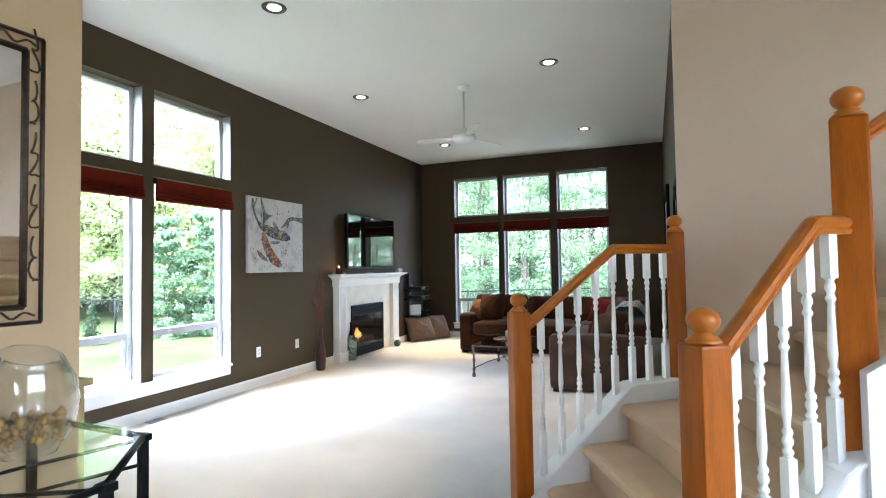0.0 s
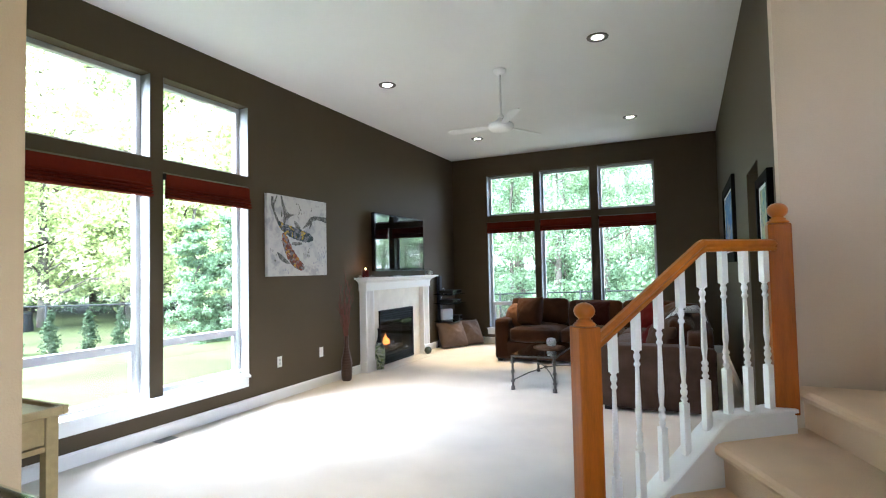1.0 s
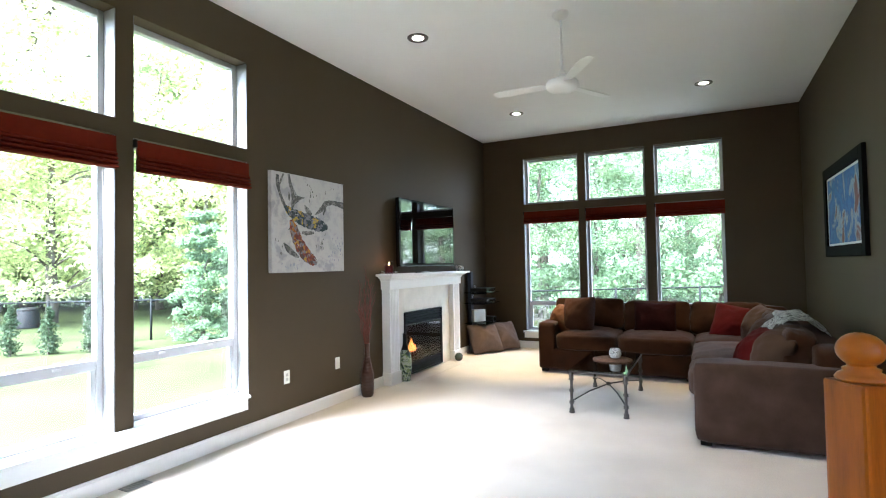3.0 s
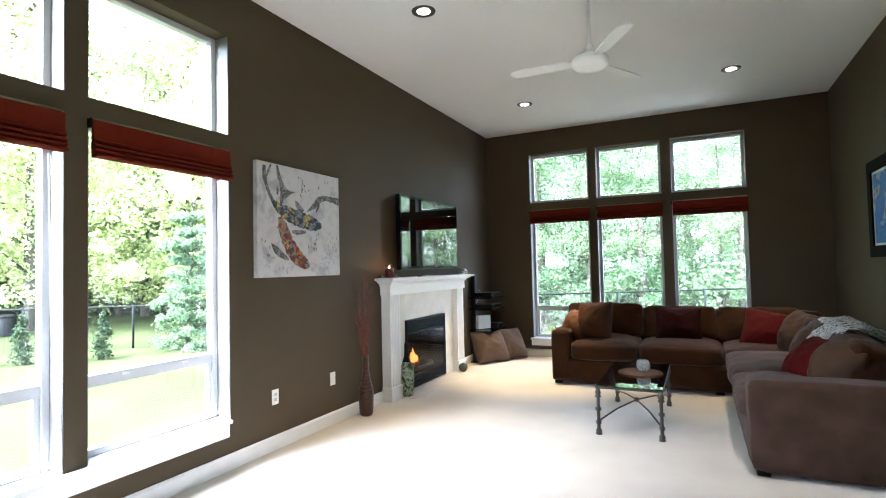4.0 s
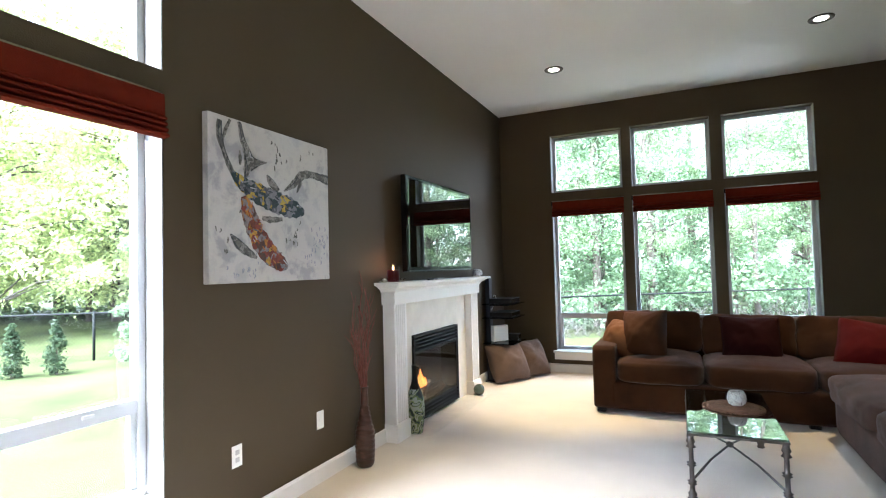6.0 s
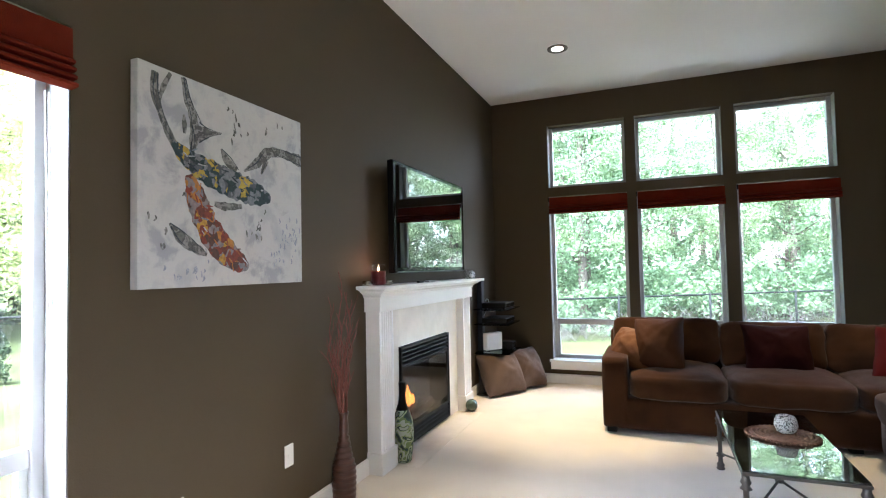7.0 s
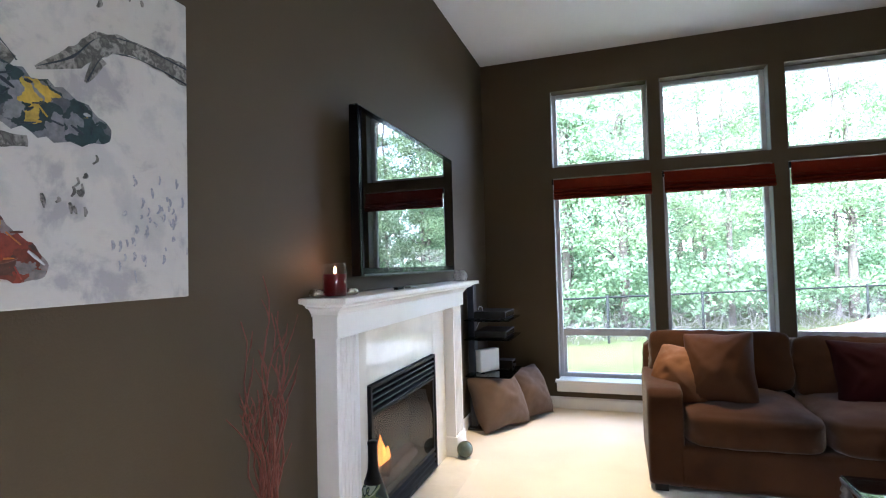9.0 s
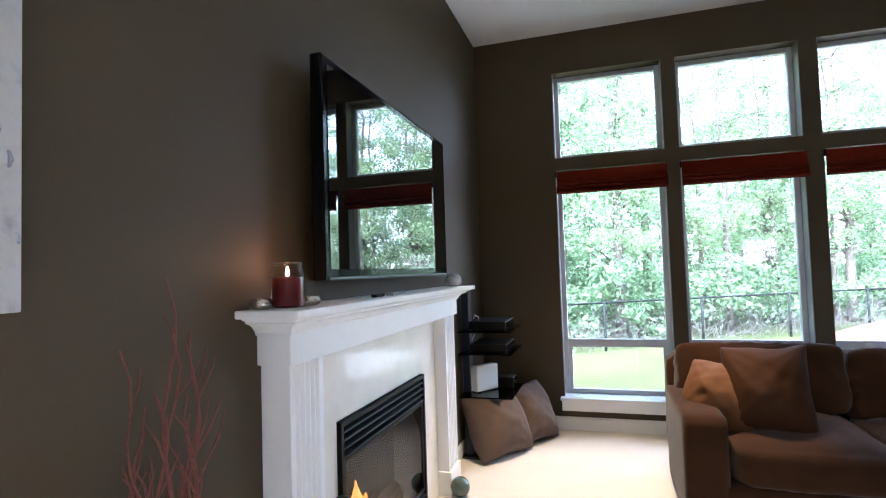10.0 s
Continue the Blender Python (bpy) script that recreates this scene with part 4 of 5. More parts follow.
# ---- floor vase with twigs, bottle, glass ball ----
TERRA = mat("dark_brown_ceramic", (0.05, 0.017, 0.010), 0.32, var=0.5, scale=12, bump=0.3, bscale=50, stretch=(1, 1, 5))
vase = thing("floor_vase", pose(-4.335, 5.97, 0), "tall dark brown ribbed floor vase with dry twigs", "vase")
bm = B()
prof = [(0.052, 0), (0.062, 0.012)]
for i in range(13):
    z = 0.02 + i * 0.03
    r = 0.066 + 0.006 * math.sin(min(1, i / 8) * math.pi) - 0.0065 * max(0, i - 6)
    prof += [(r - 0.004, z), (r + 0.001, z + 0.006), (r + 0.002, z + 0.02)]
prof += [(0.029, 0.43), (0.026, 0.47), (0.032, 0.50), (0.026, 0.50), (0.02, 0.46)]
lathe(bm, [(r, z * 1.15) for r, z in prof], 22)
part("body", bm, TERRA, vase, smooth=True)
TWIG = mat("red_brown_twig", (0.15, 0.042, 0.028), 0.7, var=0.3, scale=30, bump=0.2)
rng = random.Random(11)
for i in range(17):
    bm = B()
    a, lean, h = rng.uniform(0, 2 * math.pi), rng.uniform(0.03, 0.16), rng.uniform(0.45, 0.80)
    if i == 0:
        lean, h = 0.05, 0.92
    ph, pts = rng.uniform(0, 6), []
    for j in range(13):
        s = j / 12
        wv = 0.016 * math.sin(ph + s * 13) * s
        x = 0.012 * math.cos(a) + lean * s ** 1.4 * math.cos(a) * 0.45 + wv
        y = 0.012 * math.sin(a) + lean * s ** 1.4 * math.sin(a) + wv
        pts.append((max(x, -0.09), y, 0.46 + (h + 0.05) * s))
    tube(bm, pts, 0.0053, 0.002, 6)
    for q in (5, 8, 10):
        p = Vector(pts[q])
        d = Vector((rng.uniform(-0.02, 0.04), rng.uniform(-0.06, 0.06), rng.uniform(0.07, 0.15)))
        tube(bm, [p, p + d * 0.5 + Vector((0, 0.008, 0)), p + d], 0.0034, 0.0016, 5)
    part("twig", bm, TWIG, vase, smooth=True)

bottle = thing("painted_bottle", pose(-4.338, 6.776, 0), "dark glass bottle painted with pale green leaves", "bottle")
bm = B()
lathe(bm, [(0.056, 0), (0.062, 0.01), (0.077, 0.12), (0.083, 0.22), (0.074, 0.31), (0.048, 0.38), (0.026, 0.43), (0.022, 0.5), (0.024, 0.575), (0.02, 0.58)], 24)
part("body", bm, mottled("leaf_painted_glass", [(0.01, 0.02, 0.018), (0.02, 0.05, 0.045), (0.14, 0.19, 0.07), (0.34, 0.37, 0.31), (0.22, 0.27, 0.12), (0.02, 0.045, 0.04), (0.3, 0.34, 0.28)], 13, 0.5, True), bottle, smooth=True)
bm = B()
lathe(bm, [(0.0485, 0.385), (0.037, 0.415), (0.0285, 0.445), (0.0245, 0.49), (0.0245, 0.56), (0.027, 0.575), (0.026, 0.586), (0.001, 0.588)], 18)
part("neck_sleeve", bm, BLACK, bottle, "black bottle neck", smooth=True)
bm = B()
bmesh.ops.create_uvsphere(bm, u_segments=24, v_segments=16, radius=0.062)
ob = part("glass_ball", bm, mat("green_grey_glass", (0.05, 0.075, 0.065), 0.12, var=0.5, scale=18, bump=0.1, coat=0.6), None, "green grey marbled glass ball on the carpet", smooth=True)
ob.matrix_basis = pose(-4.29, 8.22, 0.062)
tagged(ob, category="ornament")

# ---- equipment stand and floor cushions ----
st = thing("equipment_stand", pose(-4.30, 9.02, 0), "black metal stand with glass shelves and equipment", "stand")
bm = B()
box(bm, (-0.14, -0.10, 0.0), (-0.08, 0.0, 1.30), 0.006)
part("post", bm, mat("blue_black_metal", (0.02, 0.024, 0.035), 0.3, 0.4), st)
bm = B()
box(bm, (-0.15, -0.16, 0.0), (0.06, 0.16, 0.02), 0.006)
part("base_plate", bm, BLACKGLOSS, st)
SHELFGLASS = glass_mat("shelf_glass", (0.25, 0.31, 0.31), 0.9)
for z in (0.485, 0.80, 0.965):
    bm = B()
    box(bm, (-0.13, -0.26, z), (0.27, 0.26, z + 0.01), 0.003)
    part("shelf", bm, SHELFGLASS, st, "tinted glass shelf").visible_shadow = False
    bm = B()
    box(bm, (-0.08, -0.12, z - 0.02), (0.16, 0.06, z - 0.001), 0.003)
    part("shelf_arm", bm, BLACK, st)
def device(name, x0, x1, y0, y1, z, h, material, label, rz=0):
    root = thing(name, pose(-4.30 + (x0 + x1) / 2, 9.02 + (y0 + y1) / 2, z, 0, 0, rz), label, "electronics")
    bm = B()
    box(bm, (-(x1 - x0) / 2, -(y1 - y0) / 2, 0.006), ((x1 - x0) / 2, (y1 - y0) / 2, h), 0.005)
    part("case", bm, material, root)
    bm = B()
    box(bm, ((x1 - x0) / 2, -(y1 - y0) / 2 + 0.012, 0.012), ((x1 - x0) / 2 + 0.002, (y1 - y0) / 2 - 0.012, h - 0.008))
    part("front_panel", bm, BLACKGLOSS if material is not PLASTIC else WHITE, root)
    bm = B()
    for sx in (-1, 1):
        for sy in (-1, 1):
            box(bm, (sx * (x1 - x0) * 0.38 - 0.01, sy * (y1 - y0) * 0.38 - 0.01, 0), (sx * (x1 - x0) * 0.38 + 0.01, sy * (y1 - y0) * 0.38 + 0.01, 0.006))
    part("feet", bm, BLACK, root)
device("set_top_box", -0.06, 0.22, -0.18, 0.2, 0.9755, 0.065, BLACK, "black set-top box on the top shelf")
device("disc_player", -0.06, 0.22, -0.18, 0.2, 0.8105, 0.06, BLACK, "black disc player on the middle shelf")
device("white_console", -0.02, 0.05, -0.14, 0.08, 0.4955, 0.20, PLASTIC, "white upright games console on the lower shelf", -35)
device("small_router", 0.06, 0.22, 0.08, 0.22, 0.4955, 0.08, BLACK, "small black box on the lower shelf")
bm = B()
tube(bm, [(-4.36, 9.0, 1.05), (-4.34, 8.97, 1.08), (-4.31, 8.95, 1.07), (-4.30, 8.93, 1.01), (-4.36, 8.92, 0.89)], 0.004, n=6)
tagged(part("cable", bm, PLASTIC, None, "thin white cable on the equipment stand", smooth=True), category="cable")
pillow(pose(-4.205, 9.03, 0.232, 62, 0, 56), (0.58, 0.52, 0.40), FLOORFAB, "brown floor cushion leaning on the stand", 41, "floor_cushion")
pillow(pose(-4.03, 9.40, 0.232, 62, 0, 56), (0.56, 0.52, 0.38), FLOORFAB, "brown floor cushion behind another one", 42, "floor_cushion")

# ---- outlets, vent, switch ----
for u, n in ((4.882, 1), (5.618, 0)):
    o = thing("wall_outlet", LEFT @ pose(u, 0, 0.415), "white plastic wall outlet plate", "outlet", "wall outlets")
    bm = B()
    box(bm, (-0.036, -0.006, -0.06), (0.036, 0, 0.06), 0.003)
    part("plate", bm, PLASTIC, o)
    for z in (-0.02, 0.02) if n else (0.0,):
        bm = B()
        box(bm, (-0.014, -0.008, z - 0.013), (0.014, -0.0055, z + 0.013), 0.002)
        part("socket", bm, PLASTIC if n == 0 else mat("grey_plastic", (0.45, 0.45, 0.45), 0.4), o)
VENTSLAT = mat("pale_vent_slat", (0.3, 0.3, 0.3), 0.5, 0.2)
vent = thing("floor_vent", pose(-4.385, 3.41, 0.0), "grey metal floor vent in the carpet", "vent")
bm = B()
box(bm, (-0.05, -0.085, 0), (0.05, 0.085, 0.005), 0.002)
part("frame", bm, mat("grey_vent_metal", (0.22, 0.22, 0.23), 0.5, 0.3), vent)
for i in range(7):
    bm = B()
    box(bm, (-0.04, -0.074 + i * 0.0215, 0.0055), (0.04, -0.062 + i * 0.0215, 0.009), 0.001)
    part("slat", bm, VENTSLAT, vent)
sw = thing("light_switch", RIGHT @ pose(-4.53, 0, 1.18), "white light switch plate beside the doorway", "switch")
bm = B()
box(bm, (-0.04, -0.007, -0.06), (0.04, 0, 0.06), 0.003)
part("plate", bm, PLASTIC, sw)
bm = B()
box(bm, (-0.012, -0.012, -0.025), (0.012, -0.0075, 0.025), 0.002)
part("rocker", bm, WHITE, sw)

# ---- pictures on the right wall ----
BLUEPIC = mottled("blue_seascape", [(0.02, 0.07, 0.22), (0.03, 0.12, 0.36), (0.05, 0.18, 0.45), (0.03, 0.11, 0.34), (0.34, 0.4, 0.46), (0.2, 0.06, 0.05)], 3.2, 0.6)
PICFRAME = mat("matt_black_wood", (0.006, 0.006, 0.006), 0.8, var=0.2, bump=0.1, spec=0.08)
def picture(y0, y1, z0, z1, frame_w, depth, label, pic):
    root = thing("framed_picture", RIGHT @ pose(-(y0 + y1) / 2, 0, (z0 + z1) / 2), label, "picture", "framed pictures")
    a, h = (y1 - y0) / 2, (z1 - z0) / 2
    bm = B()
    for p, q in (((-a, -depth, -h), (-a + frame_w, 0, h)), ((a - frame_w, -depth, -h), (a, 0, h)), ((-a + frame_w, -depth, -h), (a - frame_w, 0, -h + frame_w)), ((-a + frame_w, -depth, h - frame_w), (a - frame_w, 0, h))):
        box(bm, p, q, 0.004)
    part("frame", bm, PICFRAME, root, "black wooden frame")
    bm = B()
    box(bm, (-a + frame_w, -0.014, -h + frame_w), (a - frame_w, 0, h - frame_w))
    print_ob = part("print", bm, pic, root, "blue seascape print")
    bm = B()
    e = 0.022
    for p, q in (((-a + frame_w, -0.0175, -h + frame_w), (-a + frame_w + e, -0.0145, h - frame_w)), ((a - frame_w - e, -0.0175, -h + frame_w), (a - frame_w, -0.0145, h - frame_w)), ((-a + frame_w + e, -0.0175, -h + frame_w), (a - frame_w - e, -0.0145, -h + frame_w + e)), ((-a + frame_w + e, -0.0175, h - frame_w - e), (a - frame_w - e, -0.0145, h - frame_w))):
        box(bm, p, q)
    part("mount_edge", bm, WHITE, print_ob, "white mount edge")
picture(6.57, 8.17, 1.43, 2.36, 0.11, 0.035, "large blue picture in a broad black frame", BLUEPIC)
picture(3.95, 4.55, 1.38, 1.98, 0.06, 0.035, "smaller blue green picture in a black frame", mottled("green_blue_print", [(0.03, 0.12, 0.14), (0.05, 0.2, 0.2), (0.2, 0.3, 0.25), (0.4, 0.4, 0.2), (0.04, 0.1, 0.2)], 8))
bm = B()
box(bm, (1.55, 4.5, 0), (2.25, 5.9, 0.9), 0.01)
tagged(part("sideboard", bm, mat("red_brown_wood", (0.14, 0.03, 0.015), 0.4, var=0.3, stretch=(1, 6, 6)), None, "dark red brown wooden sideboard beyond the doorway"), category="sideboard")

# ---- ceiling fan ----
fan = thing("ceiling_fan", pose(-2.045, 5.655, CZ), "white three-blade ceiling fan on a long rod", "ceiling fan")
bm = B()
lathe(bm, [(0.07, 0), (0.072, -0.02), (0.05, -0.05), (0.02, -0.06)], 22)
part("canopy", bm, WHITE, fan, smooth=True)
bm = B()
lathe(bm, [(0.011, -0.05), (0.011, -0.485), (0.03, -0.505), (0.034, -0.565)], 12)
part("rod", bm, WHITE, fan, smooth=True)
bm = B()
lathe(bm, [(0.03, -0.535), (0.06, -0.565), (0.125, -0.59), (0.138, -0.61), (0.138, -0.64), (0.115, -0.665), (0.05, -0.68), (0.01, -0.685)], 30)
part("motor_housing", bm, WHITE, fan, smooth=True)
for i in range(3):
    bm = B()
    m = pose(0, 0, -0.62, 0, 0, 62 + 120 * i) @ pose(0, 0, 0, 9)
    ring = [(0.13, -0.03), (0.2, -0.045), (0.5, -0.055), (0.58, -0.05), (0.61, -0.02), (0.61, 0.025), (0.58, 0.055), (0.5, 0.062), (0.2, 0.05), (0.13, 0.03)]
    prism(bm, ring, -0.003, 0.003, "z")
    for v in bm.verts:
        v.co = m @ v.co
    part("blade", bm, WHITE, fan)

# ---- foyer: console, glass table, vase, mirror ----
CREAM = mat("cream_painted_wood", (0.40, 0.285, 0.12), 0.5, var=0.15, scale=6, bump=0.08, bscale=40, stretch=(1, 5, 5))
con = thing("console_table", pose(-3.36, 1.56, 0), "cream painted console table with a raised edge", "table")
hx, hy = 0.50, 0.22
bm = B()
box(bm, (-hx + 0.02, -hy + 0.02, 0.795), (hx - 0.02, hy - 0.02, 0.812), 0.003)
part("tabletop", bm, CREAM, con)
for a, b in (((-hx, -hy), (hx, -hy + 0.025)), ((-hx, hy - 0.025), (hx, hy)), ((-hx, -hy + 0.025), (-hx + 0.025, hy - 0.025)), ((hx - 0.025, -hy + 0.025), (hx, hy - 0.025))):
    bm = B()
    box(bm, (*a, 0.79), (*b, 0.83), 0.006)
    part("edge_lip", bm, CREAM, con)
bm = B()
box(bm, (-hx + 0.05, -hy + 0.04, 0.66), (hx - 0.05, hy - 0.04, 0.79), 0.004)
part("apron", bm, CREAM, con)
bm = B()
box(bm, (-hx + 0.045, -hy + 0.035, 0.63), (hx - 0.045, hy - 0.035, 0.655), 0.004)
part("moulding", bm, CREAM, con)
for sx in (-1, 1):
    for sy in (-1, 1):
        bm = B()
        x, y = sx * (hx - 0.06), sy * (hy - 0.05)
        box(bm, (x - 0.026, y - 0.026, 0), (x + 0.026, y + 0.026, 0.79), 0.005)
        part("leg", bm, CREAM, con)
# dark dried-leaf ornament standing on the console
orn = thing("leaf_ornament", pose(-3.15, 1.50, 0.812), "dark red leaf ornament on a stem on the console", "ornament")
bm = B()
lathe(bm, [(0.07, 0), (0.075, 0.01), (0.02, 0.03), (0.008, 0.05), (0.008, 0.6)], 14)
part("stem", bm, BLACK, orn, smooth=True)
for i in range(5):
    bm = B()
    a = i * 1.257 + 0.15
    rows = []
    for j in range(8):
        s = j / 7
        w = 0.05 * math.sin(math.pi * min(1, s * 0.93 + 0.05)) + 0.002
        c = Vector((math.cos(a), math.sin(a), 0)) * (0.02 + 0.30 * s) + Vector((0, 0, 0.60 + 0.2 * s + (-0.03 * s * s)))
        side = Vector((-math.sin(a), math.cos(a), 0)) * w
        rows.append([bm.verts.new(c - side), bm.verts.new(c + Vector((0, 0, 0.008))), bm.verts.new(c + side)])
    for p, q in zip(rows, rows[1:]):
        for k2 in range(2):
            bm.faces.new((p[k2], p[k2 + 1], q[k2 + 1], q[k2]))
    bmesh.ops.solidify(bm, geom=bm.faces[:], thickness=0.004)
    part("leaf", bm, DARKRED, orn, smooth=True)

gt = thing("glass_console", pose(-1.86, 0.55, 0), "black wrought metal console with a chamfered glass top", "table")
gz = 0.885
corners = [(-0.31, 0.53), (0.30, 0.51), (0.57, 0.195), (0.57, -0.2), (0.30, -0.52), (-0.31, -0.54)]
for (a, c), (d, e) in zip(corners, corners[1:] + corners[:1]):
    bm = B()
    tube(bm, [(a, c, gz - 0.02), (d, e, gz - 0.02)], 0.011, n=8)
    part("top_rail", bm, BLACK, gt, smooth=True)
for a, c in corners:
    bm = B()
    box(bm, (a - 0.013, c - 0.013, 0), (a + 0.013, c + 0.013, gz - 0.012), 0.003)
    box(bm, (a - 0.02, c - 0.02, gz - 0.035), (a + 0.02, c + 0.02, gz - 0.012), 0.004)
    part("leg", bm, BLACK, gt)
for a, c in corners[1:5]:
    for dz in (0.03, 0.11):
        bm = B()
        tube(bm, [(a, c, gz - dz), (a * 0.5 - 0.05, c * 0.5, gz - dz - 0.03), (-0.10, 0.0, gz - 0.10)], 0.006, n=6)
        part("brace", bm, BLACK, gt, smooth=True)
bm = B()
prism(bm, corners, gz - 0.008, gz, "z")
part("glass_top", bm, CLEAR, gt, "clear glass top")
gv = thing("glass_vase", pose(-1.66, 0.78, gz + 0.001), "round clear glass vase part filled with shells", "vase")
bm = B()
lathe(bm, [(0.05, 0), (0.07, 0.006), (0.105, 0.07), (0.118, 0.145), (0.108, 0.22), (0.078, 0.28), (0.071, 0.285), (0.101, 0.22), (0.111, 0.145), (0.098, 0.072), (0.05, 0.012)], 32, cap=False)
for v in bm.verts:
    ripple = 1 + 0.018 * math.sin(7 * math.atan2(v.co.y, v.co.x) + 9 * v.co.z) + 0.012 * noise.noise(v.co * 30)
    v.co.x, v.co.y = v.co.x * ripple, v.co.y * ripple
    v.co.z *= 1 + 0.16 * v.co.z / 0.28 * (v.co.x - v.co.y) / 0.12
part("glass_body", bm, glass_mat("vase_glass", (0.95, 0.96, 0.955), 1.3), gv, smooth=True)
rng = random.Random(5)
SHELL = mat("golden_shells", (0.46, 0.27, 0.08), 0.22, 0.35, var=0.4, scale=30, bump=0.2, rand=0.35)
for i in range(64):
    bm = B()
    a, r = rng.uniform(0, 6.28), 0.082 * math.sqrt(rng.random())
    bmesh.ops.create_icosphere(bm, subdivisions=1, radius=rng.uniform(0.012, 0.022), matrix=pose(r * math.cos(a), r * math.sin(a), 0.035 + rng.uniform(0, 0.075), rng.uniform(0, 180), rng.uniform(0, 180)) @ Matrix.Diagonal((1, 0.7, 0.5, 1)))
    part("shell", bm, SHELL, gv, smooth=True)
mir = thing("wall_mirror", pose(-2.2, 0, 0), "mirror in a bronze scrollwork metal frame", "mirror")
BRONZE = mat("bronze_metal", (0.075, 0.05, 0.035), 0.45, 0.7, var=0.4, scale=20, bump=0.3, bscale=60)
my0, my1, mz0, mz1 = 0.10, 1.11, 1.22, 2.315
bm = B()
box(bm, (0.004, my0 + 0.068, mz0 + 0.068), (0.016, my1 - 0.068, mz1 - 0.068), 0.002)
part("mirror_glass", bm, MIRROR, mir, "silvered mirror glass")
for e in (0.0, 0.06):
    bm = B()
    p = [(0.02, my0 + e, mz0 + e), (0.02, my1 - e, mz0 + e), (0.02, my1 - e, mz1 - e), (0.02, my0 + e, mz1 - e)]
    for a, b in zip(p, p[1:] + p[:1]):
        tube(bm, [a, b], 0.008 if e == 0 else 0.011, n=8)
    part("frame_bar", bm, BRONZE, mir, smooth=True)
for y in (my0 + 0.03, my1 - 0.03):
    for i in range(5):
        bm = B()
        z = mz0 + 0.14 + i * 0.2
        tube(bm, [(0.022, y + 0.021 * math.sin(s * 0.9 + i) * (1 - s / 20), z + 0.012 * s + 0.018 * math.cos(s * 0.9)) for s in range(15)], 0.0045, n=6)
        part("scroll", bm, BRONZE, mir, smooth=True)
for z in (mz0 + 0.03, mz1 - 0.03):
    for i in range(5):
        bm = B()
        y = my0 + 0.1 + i * 0.18
        tube(bm, [(0.022, y + 0.012 * s, z + 0.021 * math.sin(s * 0.9 + i) * (1 - s / 20)) for s in range(15)], 0.0045, n=6)
        part("scroll", bm, BRONZE, mir, smooth=True)

# ---- stairs ----
A, Bn, C, D = Vector((-0.69, 2.66)), Vector((0.135, 1.49)), Vector((0.135, 3.34)), Vector((0.595, 1.834))
def newel(at, base, cap, rz, label):
    root = thing("newel_post", pose(at.x, at.y, base, 0, 0, rz), label, "newel post", "newel posts")
    h = cap - base
    bm = B()
    box(bm, (-0.05, -0.05, 0), (0.05, 0.05, h), 0.008)
    part("post", bm, OAK, root)
    bm = B()
    lathe(bm, [(0.046, h), (0.05, h + 0.006), (0.044, h + 0.014), (0.034, h + 0.02), (0.036, h + 0.026), (0.026, h + 0.03)] + [(0.046 * math.sin(math.radians(t)) , h + 0.066 - 0.038 * math.cos(math.radians(t))) for t in range(35, 180, 12)] + [(0.001, h + 0.104)], 24)
    part("ball_finial", bm, OAKRAIL, root, "turned oak ball finial", smooth=True)
RZ = 37
newel(A, 0.0, 1.15, RZ, "varnished oak newel post with a ball at the stair foot")
newel(Bn, 0.0, 1.175, RZ, "varnished oak newel post with a ball at the stair foot")
newel(C, 0.685, 1.60, 0, "varnished oak newel post with a ball against the wall")
newel(D, 0.60, 1.855, -16, "tall varnished oak newel post with a ball")

def lerp(p, q, s):
    return p + (q - p) * s
def beam(bm, pts, outline):
    """Sweeps an outline of (side, up) pairs along upright-held points."""
    rows = []
    for i, p in enumerate(pts):
        p = Vector(p)
        d = Vector(pts[min(i + 1, len(pts) - 1)]) - Vector(pts[max(i - 1, 0)])
        s = Vector((d.y, -d.x, 0)).normalized()
        rows.append([bm.verts.new(p + s * a + Vector((0, 0, b))) for a, b in outline])
    n = len(outline)
    for p, q in zip(rows, rows[1:]):
        for i in range(n):
            bm.faces.new((p[i], p[(i + 1) % n], q[(i + 1) % n], q[i]))
    bm.faces.new(rows[0][::-1])
    bm.faces.new(rows[-1])
    bmesh.ops.recalc_face_normals(bm, faces=bm.faces[:])
    return bm
RAILSHAPE = [(-0.026, 0), (-0.03, 0.012), (-0.024, 0.022), (-0.031, 0.034), (-0.026, 0.05), (-0.012, 0.058), (0.012, 0.058), (0.026, 0.05), (0.031, 0.034), (0.024, 0.022), (0.03, 0.012), (0.026, 0)]

